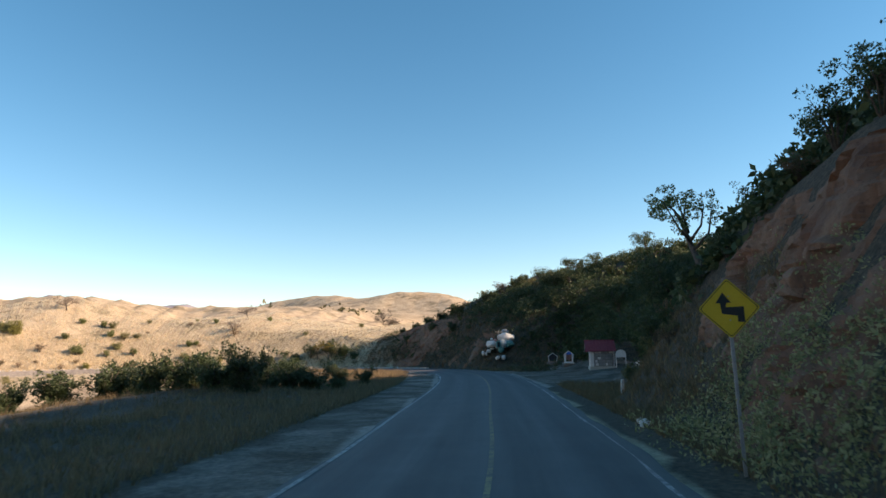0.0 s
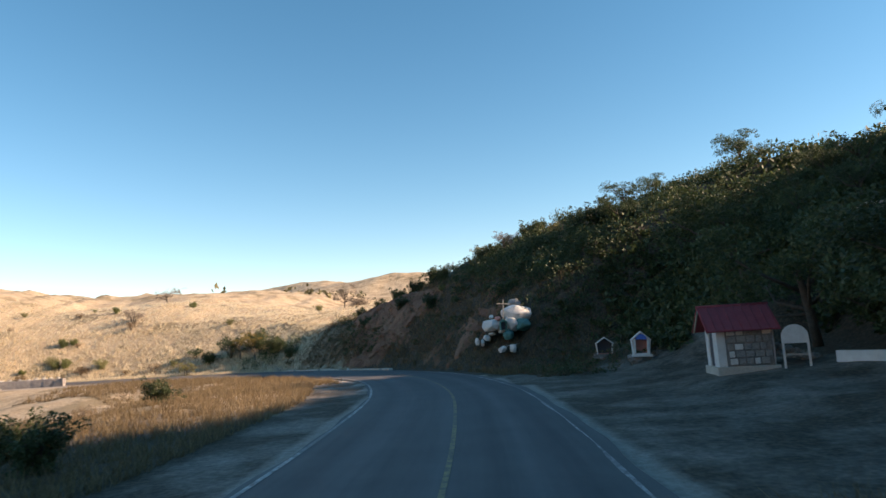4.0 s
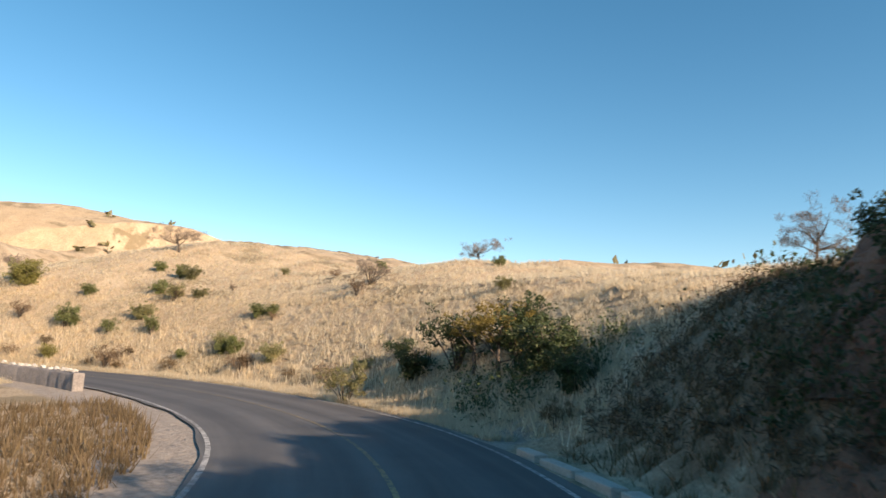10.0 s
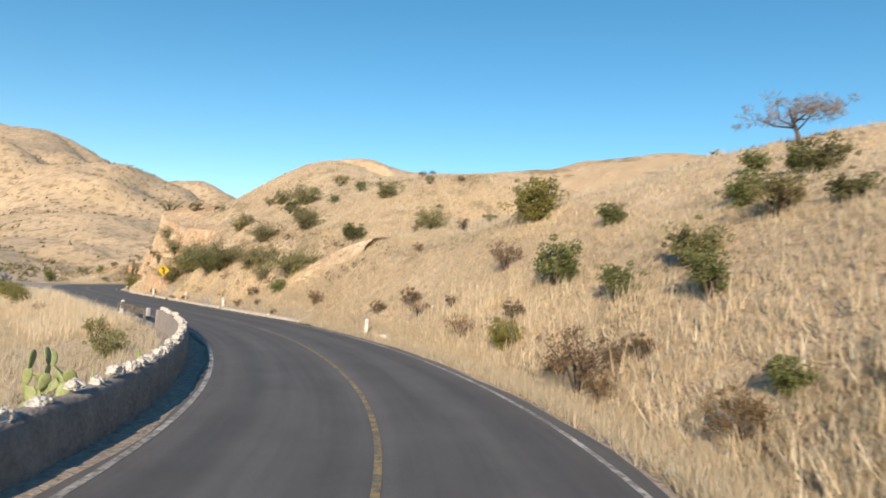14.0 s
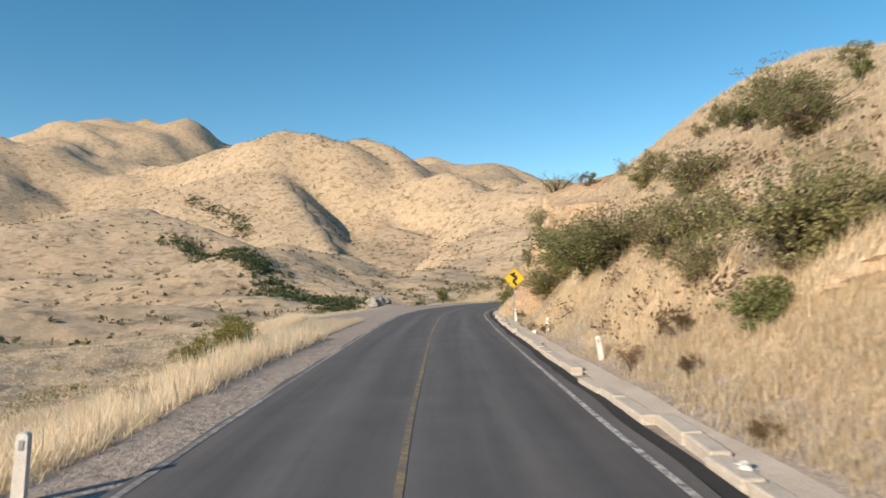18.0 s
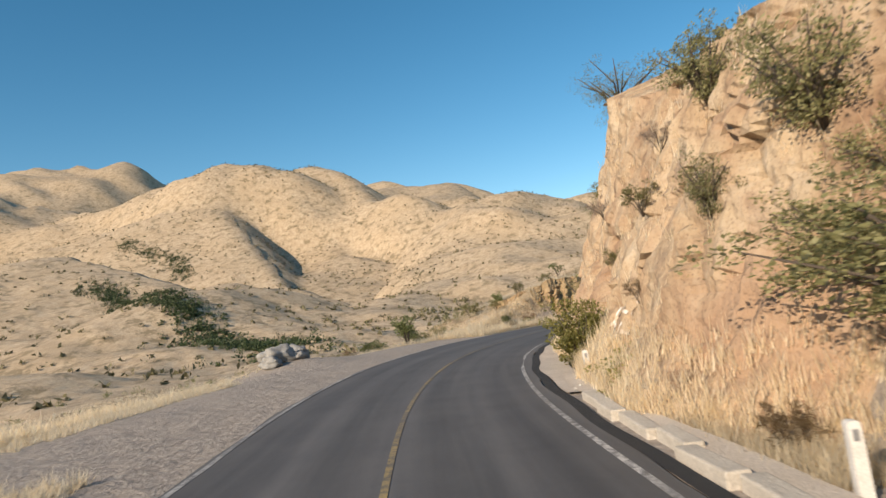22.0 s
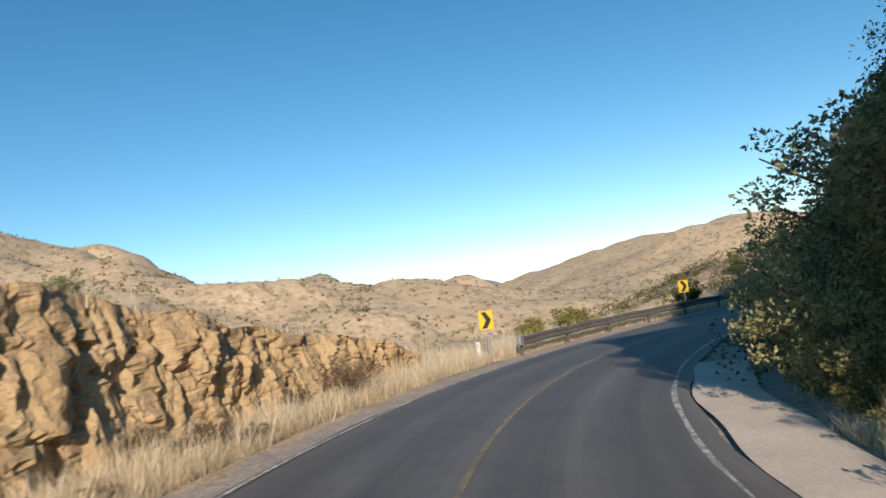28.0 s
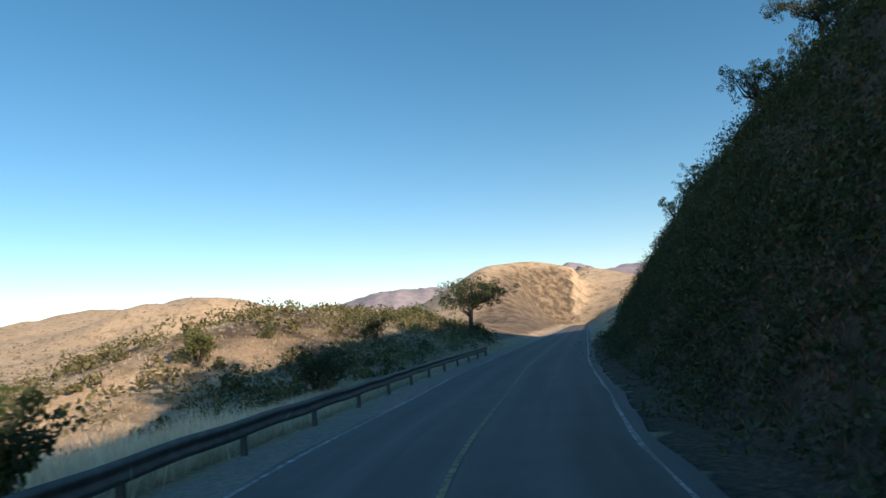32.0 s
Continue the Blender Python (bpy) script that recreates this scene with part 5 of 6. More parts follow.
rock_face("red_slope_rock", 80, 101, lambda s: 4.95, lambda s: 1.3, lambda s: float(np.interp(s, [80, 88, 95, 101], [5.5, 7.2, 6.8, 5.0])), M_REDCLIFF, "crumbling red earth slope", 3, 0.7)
rubble = rock_face("rubble_bank", 167, 197, lambda s: 5.6, lambda s: 1.25, lambda s: 4.2 + 1.6 * math.sin(s * 0.5), M_RUBBLE, "pale crumbling rock on the steep bank", 4, 0.8)
rock_face("shaded_rock", 257, 272, lambda s: 7.0, lambda s: 2.4, lambda s: 7.0, M_KNOLL, "shaded rock below the trees", 5, 0.8)


def boulder(name, m, size, material, label, category="boulder", seed=0, parent=None, flat=0.0, group=""):
    bm = bmesh.new()
    bmesh.ops.create_icosphere(bm, subdivisions=4, radius=0.5)
    off = Vector((seed * 3.7, seed * 1.9, seed * 7.1))
    for v in bm.verts:
        n = v.co.normalized()
        f_ = 1 + 0.35 * noise.fractal(n * 1.3 + off, 0.9, 2.0, 3) + 0.14 * (noise.cell(n * 1.7 + off) - 0.3) + 0.10 * abs(noise.noise(n * 3.1 + off))
        v.co = Vector((n.x * size[0], n.y * size[1], max(n.z, -0.5 + flat) * size[2])) * 0.5 * f_
    if parent is not None:
        return part(name, bm, material, parent, label, m)
    me = bpy.data.meshes.new(name)
    bm.to_mesh(me)
    bm.free()
    me.materials.append(material)
    for p in me.polygons:
        p.use_smooth = True
    ob = new(name, me)
    ob.matrix_world = m
    return tagged(ob, label, category, group)


# layered rock on the knoll's cut side
def rock_wall(name, s0, s1, d, tops, k, material, label, seed, depth):
    """An upright rock face along the left-hand verge."""
    ss, vs = np.arange(s0, s1, 0.11), np.linspace(-0.2, 1.0, 56)
    co, off = [], Vector((seed * 13.7, seed * 5.1, 0))
    for s in ss:
        bend = d - 3.2 * max(0.0, 1 - (s - s0) / 3.5) ** 2 + 0.8 * noise.noise(Vector((s * 0.22, seed, 0))) + 0.35 * noise.noise(Vector((s * 0.9, seed, 4)))
        c0 = at_road(s, bend)
        r_ = RIGHT_OF[int(np.searchsorted(STN, s))]
        nrm = Vector((r_[0], r_[1], 0))
        hh = max(0.2, float(np.interp(s, tops[:, 0], tops[:, 1])) + 0.35 * noise.noise(Vector((s * 0.8, seed, 1))))
        for v in vs:
            zz = v * hh
            q = c0 + Vector((0, 0, zz)) - nrm * max(zz, 0) / k
            g = q + off
            slab, c1 = facets(g, 0.62, 2.1, 3.0)
            chip, c2 = facets(g, 0.3, 0.6, 9.0)
            rel = 0.45 * noise.fractal(g * 0.45, 1.0, 2.0, 3) + 0.40 * slab - 0.20 * (1 - c1) + 0.13 * chip - 0.05 * (1 - c2) + 0.05 * noise.fractal(g * 4.0, 0.9, 2.1, 3)
            co.append(q + nrm * max(-0.6, min(0.5, rel)) * depth * min(1.0, 0.35 + 3.0 * (1 - v)))
    me = grid_mesh(name, np.array([tuple(c_) for c_ in co]), len(vs), len(ss))
    me.polygons.foreach_set("use_smooth", np.zeros(len(me.polygons), bool))
    me.materials.append(material)
    return tagged(new(name, me), label, "rock face", kind="structure")


rock_wall("knoll_rock", 250.5, 270, -7.7, KNOLL, 3.6, M_KNOLL, "low tan rock outcrop of broken upright layers", 6, 1.0)

# ---- signs ----
def sign_frame(s, d, z_mid, lean, label, turn=0.0):
    m = along(s, d, 0.0, turn) @ pose(0, 0, 0, 0, lean, 0)
    ob = thing("road_sign", m, label, "road sign")
    zg = min(ground_z(*at_road(s, d)[:2]), z_mid - 1.2)
    bm = bmesh.new()
    for x0, x1, y0, y1 in ((-0.03, 0.03, 0.012, 0.017), (-0.03, -0.025, 0.017, 0.045), (0.025, 0.03, 0.017, 0.045)):
        box(bm, (x0, y0, zg - 0.4), (x1, y1, z_mid + 0.35))
    part("post", bm, M_GALV, ob, "grey steel channel post")
    for dz in (-0.22, 0.22):
        part("bolt", tube(bmesh.new(), [(0, 0.0, z_mid + dz), (0, -0.012, z_mid + dz)], [0.013, 0.011], 6), M_GALV, ob)
    return ob


def diamond_sign(s, d, z, glyph, head, lean, label, side=0.80):
    ob = sign_frame(s, d, z, lean, label)
    q = side / math.sqrt(2)
    rim = rounded([(0, -q), (q, 0), (0, q), (-q, 0)], 0.06)
    at = Matrix.Translation((0, 0, z))
    pl = part("plate", plate(rim, 0.004), M_SIGN_YELLOW, ob, "yellow diamond plate", at)
    out, inn = [(x * 0.95, z_ * 0.95) for x, z_ in rim], [(x * 0.92, z_ * 0.92) for x, z_ in rim]
    bm = bmesh.new()
    vo, vi = [bm.verts.new((x, -0.004, z_)) for x, z_ in out], [bm.verts.new((x, -0.004, z_)) for x, z_ in inn]
    for k in range(len(vo)):
        bm.faces.new((vo[k], vo[(k + 1) % len(vo)], vi[(k + 1) % len(vi)], vi[k]))
    part("border", bm, M_SIGN_BLACK, pl, "thin black border")
    bm = plate(ribbon(glyph, 0.125), 0.003)
    bmesh.ops.translate(bm, vec=(0, -0.007, 0), verts=bm.verts)
    part("arrow_shaft", bm, M_SIGN_BLACK, pl, "black bent arrow")
    bm = plate(head, 0.003)
    bmesh.ops.translate(bm, vec=(0, -0.007, 0), verts=bm.verts)
    part("arrow_head", bm, M_SIGN_BLACK, pl)
    return ob


diamond_sign(12.7, 4.6, 3.0, [(0.20, -0.26), (0.20, -0.06), (-0.10, -0.04), (-0.10, 0.12)], [(-0.24, 0.10), (0.04, 0.10), (-0.10, 0.30)], -1,
             "yellow diamond warning sign with a black zigzag arrow")
diamond_sign(193.6, 4.25, 2.65, [(0.10, -0.38), (0.07, -0.29), (-0.04, -0.20), (-0.02, -0.11), (0.10, -0.03), (0.09, 0.06), (-0.06, 0.15)],
             [(-0.27, 0.20), (-0.01, 0.02), (0.05, 0.34)], 2, "yellow diamond warning sign with a black winding arrow")


def chevron_sign(s, d, z, turn, label):
    ob = sign_frame(s, d, z, 1.0, label, turn)
    at = Matrix.Translation((0, 0, z))
    pl = part("plate", plate(rounded([(-0.30, -0.38), (0.30, -0.38), (0.30, 0.38), (-0.30, 0.38)], 0.04), 0.004), M_SIGN_YELLOW, ob, "yellow rectangular plate", at)
    bm = plate([(-0.20, 0.33), (0.02, 0.33), (0.22, 0.0), (0.02, -0.33), (-0.20, -0.33), (0.0, 0.0)], 0.003)
    bmesh.ops.translate(bm, vec=(0, -0.006, 0), verts=bm.verts)
    part("chevron", bm, M_SIGN_BLACK, pl, "black chevron")
    return ob


chevron_sign(271.3, -5.7, 1.6, 14, "yellow chevron sign with a black arrow behind the guard rail")
chevron_sign(289.2, -5.6, 1.6, 14, "yellow chevron sign in the shade behind the guard rail")


# ---- marker posts ----
def make_marker():
    ob = thing("marker_post", Matrix.Identity(4), "short whitewashed concrete marker post at the roadside", "marker post", "marker posts along the road")
    bm = bmesh.new()
    prof = rounded([(-0.075, -0.3), (0.075, -0.3), (0.065, 0.78), (-0.065, 0.78)], 0.05, 3)
    f = bm.faces.new([bm.verts.new((x, -0.06, z)) for x, z in prof])
    g = bmesh.ops.extrude_face_region(bm, geom=[f])
    bmesh.ops.translate(bm, vec=(0, 0.12, 0), verts=[v for v in g["geom"] if isinstance(v, bmesh.types.BMVert)])
    bmesh.ops.recalc_face_normals(bm, faces=bm.faces)
    part("shaft", bm, M_WHITEWASH, ob)
    part("reflector", boxed((-0.03, -0.068, 0.58), (0.03, -0.061, 0.70), 0.004), M_GALV, ob, "small dull reflector")
    return ob


marker = make_marker()
first = True
for s, d, lean in ((154.6, 4.5, 2), (178.5, 5.3, -8), (189.2, 5.35, 2), (199.6, 4.9, -2), (211.3, 4.7, -4), (222.6, 4.5, -3), (248.9, 5.3, 1),
                   (166.8, -4.5, 4), (271.0, -6.0, -2), (33.0, 6.4, 2)):
    p = at_road(s, d)
    m = along(s, d, max(0.0, ground_z(p[0], p[1])), rng.normal() * 8) @ pose(0, 0, 0, 0, lean, 0)
    if first:
        marker.matrix_basis, first = m, False
    else:
        copy_thing(marker, m)

# ---- stones by the road ----
for i, (s, d, sz) in enumerate(((131.4, 4.1, .25), (133.0, 4.2, .18), (152.5, 4.5, .5), (165.2, 4.3, .35), (166.9, 4.2, .4), (168.2, 4.3, .25), (224.2, 4.6, .45),
                                (209.6, 4.2, .28), (20.5, 4.6, .4), (21.5, 4.7, .3), (96.5, 4.3, .3), (255.5, 5.0, .35), (256.2, 5.3, .25), (190, 4.9, .4))):
    p = at_road(s, d)
    boulder("roadside_stone", pose(p[0], p[1], ground_z(p[0], p[1]) + sz * 0.2, 0, 0, i * 47), (sz, sz * 0.8, sz * 0.7), M_WHITEWASH if i % 3 else M_CONCRETE,
            "pale stone lying at the road's edge", "stone", seed=i, group="stones at the road's edge")
for i, (x, y, sz) in enumerate(((-118.3, 42.0, 1.7), (-120.2, 41.2, 1.5), (-117.0, 42.9, 1.0), (-119.2, 42.6, 0.8))):
    boulder("grey_boulder", pose(x, y, ground_z(x, y) + sz * 0.2, 0, 0, i * 70), (sz * 1.3, sz, sz * 0.75), M_GREYROCK, "grey boulder on the far edge of the gravel turnout", "boulder",
            seed=60 + i, group="boulders at the turnout")

# ---- guard rails ----
def guard_rail(s0, s1, d, label):
    ob = thing("guard_rail", Matrix.Identity(4), label, "guard rail")
    prof = [(0.0, 0.00), (0.03, 0.02), (0.08, 0.05), (0.08, 0.09), (0.02, 0.135), (0.02, 0.175), (0.08, 0.22), (0.08, 0.26), (0.03, 0.29), (0.0, 0.31)]
    n = max(1, round((s1 - s0) / 3.8))
    for i in range(n):
        a, b_ = s0 + (s1 - s0) * i / n, s0 + (s1 - s0) * (i + 1) / n
        rows = []
        for s in np.linspace(a - 0.06, b_ + 0.06, 6):
            z = 0.36 + 0.015 * math.sin(s * 1.7)
            for x, zz in prof:
                rows.append(tuple(at_road(s, d + x + (0.004 if i % 2 else 0), z + zz * 1.2)))
        me = grid_mesh("beam", np.array(rows), len(prof), 6)
        me.materials.append(M_RAIL)
        part("beam", me, M_RAIL, ob)
    for i in range(n + 1):
        s = s0 + (s1 - s0) * i / n
        m = along(s, d - 0.09, 0.0)
        part("post", boxed((-0.06, -0.045, -0.6), (0.06, 0.045, 0.66), 0.008), M_RAIL, ob, m=m)
    m = along(s0 - 0.1, d, 0.0)
    part("end_piece", box(bmesh.new(), (-0.08, -0.25, 0.38), (0.12, 0.05, 0.78), 0.05), M_GALV, ob, "flared pale end piece", m)
    return ob


guard_rail(272.3, 334.0, -4.75, "weathered steel guard rail along the outside of the bend")
guard_rail(158.5, 166.0, -4.75, "short dull steel guard rail beside the road")


# ---- low wall with whitewashed stones ----
def low_wall(s0, s1, d):
    ob = thing("low_wall", Matrix.Identity(4), "low mortared stone wall topped with whitewashed stones", "wall", kind="structure")
    n = int((s1 - s0) / 2.4)
    for i in range(n):
        rows = []
        for s in np.linspace(s0 + (s1 - s0) * i / n, s0 + (s1 - s0) * (i + 1) / n + 0.02, 7):
            for x, z in ((0.20, -0.4), (0.19, 0.2), (0.17, 0.62), (0.12, 0.70), (-0.12, 0.70), (-0.19, 0.6), (-0.22, -0.8)):
                rows.append(tuple(at_road(s, d + x + 0.025 * math.sin(s * 5 + z * 9), z + 0.02 * math.sin(s * 3.1))))
        me = grid_mesh("wall_section", np.array(rows), 7, 7)
        me.flip_normals()
        me.materials.append(M_WALLSTONE)
        part("wall_section", me, M_WALLSTONE, ob)
    for s in (s0, s1):
        part("end_stone", boxed((-0.24, -0.12, -0.6), (0.22, 0.12, 0.72), 0.05), M_WALLSTONE, ob, m=along(s, d))
    shared = []
    for k in range(4):
        st = boulder("coping_stone", Matrix.Identity(4), (0.24, 0.36, 0.20), M_COPING, "", seed=20 + k, parent=ob, flat=0.15)
        shared.append(st.data)
        st.matrix_basis = along(s0 + 0.5 + 0.8 * k, d, 0.76, rng.normal() * 12)
    s, k = s0 + 0.5 + 3.2, 0
    while s < s1 - 0.3:
        st = new("coping_stone", shared[k % 4])
        st.parent = ob
        st.matrix_basis = along(s, d, 0.75 + 0.03 * rng.normal(), rng.normal() * 14)
        st.scale = (1.0, 0.8 + 0.35 * rng.random(), 0.8 + 0.4 * rng.random())
        s += 0.72 + 0.35 * rng.random()
        k += 1


low_wall(124.0, 158.0, -4.2)


# ---- kerb and gutter on the right ----
def kerb(s0, s1, d, label, width=0.42, tall=0.17, gaps=0.1):
    ob = thing("kerb", Matrix.Identity(4), label, "kerb", kind="structure")
    s = s0
    while s < s1:
        ln_ = 1.1 + 0.7 * rng.random()
        if rng.random() > gaps:
            bm = boxed((-width / 2, 0.0, -0.25), (width / 2, ln_ - 0.05, tall * (0.8 + 0.3 * rng.random())), 0.035)
            for v in bm.verts:
                v.co += noise.noise_vector(v.co * 2.1 + Vector((s, 0, 0))) * 0.035
            part("kerb_block", bm, M_CONCRETE, ob, m=along(s, d + 0.06 * rng.normal(), 0.0, rng.normal() * 1.5))
        s += ln_


kerb(162, 207, 4.1, "broken pale concrete kerb along the cutting", 0.30, 0.15, 0.15)
tagged(new("dirt_berm", strip("dirt_berm", 162, 212, 0.9, 1.45, 0.06, 0.10, M_GRAVEL, 0.5, 0.07, follow=1)), "pale dusty gravel berm that buries the kerb", "verge", kind="structure")
kerb(90, 104, 3.95, "pale concrete kerb on the outside of the bend", 0.35, 0.12)
tagged(new("tar_edge", strip("tar_edge", 160, 236, 0.33, 0.60, 0.010, 0.006, M_TAR, 0.5, 0.06, follow=1)), "dark broken asphalt edge beside the kerb", "road edge", kind="structure")
for s0, s1, inner in ((209, 236, 0.61), (236, 265, 0.40)):
    tagged(new("gutter_apron", strip("gutter_apron", s0, s1, inner, 1.6, 0.02, 0.0, M_GRAVEL, 0.5, 0.1, follow=1)), "pale dusty dirt strip at the foot of the cliff", "verge", kind="structure")

# ---- roadside chapel hut, niches and patio ----
def gable(outline, x, t):
    bm = bmesh.new()
    f = bm.faces.new([bm.verts.new((x, y, z)) for y, z in outline])
    g = bmesh.ops.extrude_face_region(bm, geom=[f])
    bmesh.ops.translate(bm, vec=(t, 0, 0), verts=[v for v in g["geom"] if isinstance(v, bmesh.types.BMVert)])
    bmesh.ops.recalc_face_normals(bm, faces=bm.faces)
    return bm


def hut():
    z0 = ground_z(14.6, 61.6) + 0.15
    ob = thing("chapel_hut", pose(13.6, 61.8, z0, 0, 0, -8), "small white roadside hut with a red gabled roof", "hut")
    L_, W_, H_ = 2.15, 1.9, 1.55
    hw = W_ / 2
    part("plinth", boxed((-0.08, -hw - 0.08, -0.6), (L_ + 0.08, hw + 0.08, 0.05), 0.03), M_CONCRETE, ob, "low concrete plinth")
    part("side_wall", boxed((0.1, hw - 0.12, 0.05), (L_ - 0.1, hw, H_), 0.01), M_WHITEWASH, ob)
    side = part("side_wall", boxed((0.32, -hw + 0.04, 0.05), (L_ - 0.1, -hw + 0.16, H_), 0.01), M_WALLSTONE, ob, "grey stone-lined side wall")
    part("corner_pier", boxed((0.0, -hw, 0.05), (0.32, -hw + 0.2, H_), 0.02), M_WHITEWASH, ob, "white corner pier")
    r = np.random.default_rng(77)
    for row in range(5):
        x = 0.36 + 0.1 * r.random()
        while x < L_ - 0.35:
            w_ = 0.18 + 0.16 * r.random()
            stone = boxed((x, -hw - 0.03, 0.12 + row * 0.28), (x + w_, -hw + 0.04, 0.34 + row * 0.28 + 0.03 * r.random()), 0.03)
            part("facing_stone", stone, M_WHITEWASH if (row + int(x * 7)) % 3 == 0 else M_GREYROCK, side)
            x += w_ + 0.05
    full = [(-hw + 0.2, 0.05), (hw - 0.12, 0.05), (hw - 0.12, H_), (0, H_ + 0.78), (-hw + 0.12, H_)]
    part("gable_wall", gable(full, L_ - 0.1, 0.1), M_WHITEWASH, ob)
    front = [(-hw + 0.2, 0.05), (-0.32, 0.05), (-0.32, 1.45), (0.32, 1.45), (0.32, 0.05), (hw - 0.12, 0.05), (hw - 0.12, H_), (0, H_ + 0.78), (-hw + 0.12, H_)]
    part("gable_wall", gable(front, 0.0, 0.1), M_WHITEWASH, ob)
    dr = part("door", boxed((0.04, -0.31, 0.06), (0.08, 0.31, 1.44), 0.008), M_DARKDOOR, ob, "dark door")
    part("door_handle", boxed((0.01, 0.20, 0.75), (0.04, 0.24, 0.87), 0.008), M_GALV, dr)
    for sg in (-1, 1):
        bm = bmesh.new()
        f = bm.faces.new([bm.verts.new(v) for v in ((-0.42, 0, H_ + 0.82), (L_ + 0.15, 0, H_ + 0.82), (L_ + 0.15, sg * (hw + 0.30), H_ - 0.16), (-0.42, sg * (hw + 0.30), H_ - 0.16))])
        g = bmesh.ops.extrude_face_region(bm, geom=[f])
        bmesh.ops.translate(bm, vec=(0, 0, 0.05), verts=[v for v in g["geom"] if isinstance(v, bmesh.types.BMVert)])
        bmesh.ops.recalc_face_normals(bm, faces=bm.faces)
        slope = part("roof_slope", bm, M_REDROOF, ob, "dark red roof")
        for k in range(9):
            x = -0.36 + k * (L_ + 0.45) / 8
            a, b_ = (x, sg * 0.03, H_ + 0.875), (x, sg * (hw + 0.29), H_ - 0.10)
            part("roof_rib", tube(bmesh.new(), [a, b_], [0.018, 0.018], 5), M_REDROOF, slope)
    part("ridge_cap", tube(bmesh.new(), [(-0.44, 0, H_ + 0.87), (L_ + 0.17, 0, H_ + 0.87)], [0.06, 0.06], 6), M_REDROOF, ob)
    for sg in (-1, 1):
        part("rafter", tube(bmesh.new(), [(-0.36, 0, H_ + 0.78), (-0.36, sg * (hw + 0.26), H_ - 0.19)], [0.035, 0.035], 5), M_WOODGREY, ob, "weathered end rafter")
    mound = thing("stone_mound", pose(16.6, 61.4, ground_z(16.6, 61.4)), "low curved grey stone wall beside the hut", "low wall")
    for k in range(16):
        x, h_ = 0.22 * (k % 8), 0.28 + 0.30 * (k // 8)
        drop = 0.035 * (k % 8) ** 1.5 * (k // 8 + 0.4)
        boulder("wall_stone", pose(x - 0.6, 0.1 * math.sin(k), max(0.05, h_ - drop), 0, 0, k * 31), (0.36, 0.4, 0.34), M_GREYROCK, "", seed=200 + k, parent=mound)


hut()


def niche(x, y, z, w, h, turn, label, blue=False):
    """A small house-shaped shrine box: thin white boards round an open front."""
    ob = thing("shrine_niche", pose(x, y, z, 0, 2, turn), label, "shrine")
    zg = min(ground_z(x, y) - z, 0)
    boulder("base_rock", Matrix.Translation((0, 0.1, zg * 0.5 - 0.1)), (w * 1.5, 1.0, 0.5 - zg), M_WALLSTONE, "earthy stone base", seed=31, parent=ob)
    t, dp, e = 0.055, 0.50, h * 0.66
    part("floor_board", boxed((-w * 0.42, -0.25, 0.0), (w * 0.42, dp - 0.25, 0.06), 0.01), M_PINK if not blue else M_WHITEWASH, ob, "dull red sill" if not blue else "")
    for sg in (-1, 1):
        for y0, y1, nm in ((-0.25, dp - 0.25, "side_board"),):
            bm = boxed((-t / 2, y0, 0.0), (t / 2, y1, math.hypot(e, w * 0.08)), 0.006)
            part(nm, bm, M_WHITEWASH, ob, m=Matrix.Translation((sg * w * 0.42, 0, 0)) @ pose(0, 0, 0, 0, sg * math.degrees(math.atan2(w * 0.08, e)), 0))
        run, up = w * 0.56, h - e + 0.04
        part("roof_board", boxed((0.0, -0.30, -t), (math.hypot(run, up), dp - 0.22, 0.0), 0.006), M_WHITEWASH, ob, m=Matrix.Translation((0, 0, h)) @ (pose(0, 0, 0, 0, math.degrees(math.atan2(up, run)), 0) if sg > 0 else pose(0, 0, 0, 0, 0, 180) @ pose(0, -(dp - 0.52), 0, 0, math.degrees(math.atan2(up, run)), 0)))
    bm = plate([(-w * 0.42, 0.0), (w * 0.42, 0.0), (w * 0.5, e), (0, h - 0.05), (-w * 0.5, e)], 0.03)
    part("back_board", bm, M_PINK if blue else M_DARKDOOR, ob, "dim painted back", Matrix.Translation((0, dp - 0.28, 0)))
    r = np.random.default_rng(int(x * 10))
    v, f = leaf_quads(np.column_stack([(r.random(7) - 0.5) * w * 0.6, (r.random(7) - 0.5) * 0.2, 0.12 + 0.12 * r.random(7)]), np.full(7, 0.1), 14, 0.04, r)
    part("offering_leaves", from_arrays("offering_leaves", v, f, L_GREEN), L_GREEN, ob, "green leaves laid in the shrine")
    if blue:
        arch = [(-w * 0.30, 0.0)] + [(-w * 0.30 * math.cos(a), w * 0.30 * math.sin(a)) for a in np.linspace(0, math.pi, 11)]
        part("arch_panel", plate(arch, 0.03), M_BLUE, ob, "rounded blue panel", Matrix.Translation((0, -0.29, e - 0.02)))
        for sg in (-1, 1):
            part("front_post", boxed((sg * w * 0.36 - 0.06, -0.30, 0.06), (sg * w * 0.36 + 0.06, -0.22, e), 0.01), M_WHITEWASH, ob)
        part("step", boxed((-w * 0.55, -0.55, -0.12), (w * 0.55, -0.2, 0.0), 0.02), M_WHITEWASH, ob)


niche(13.5, 71.6, max(0.85, ground_z(13.5, 71.6)), 0.98, 1.25, -8, "small white roadside shrine with a blue arch", True)
niche(12.5, 76.0, max(0.80, ground_z(12.5, 76.0)), 1.0, 1.05, -8, "small open shrine box with thin white boards")


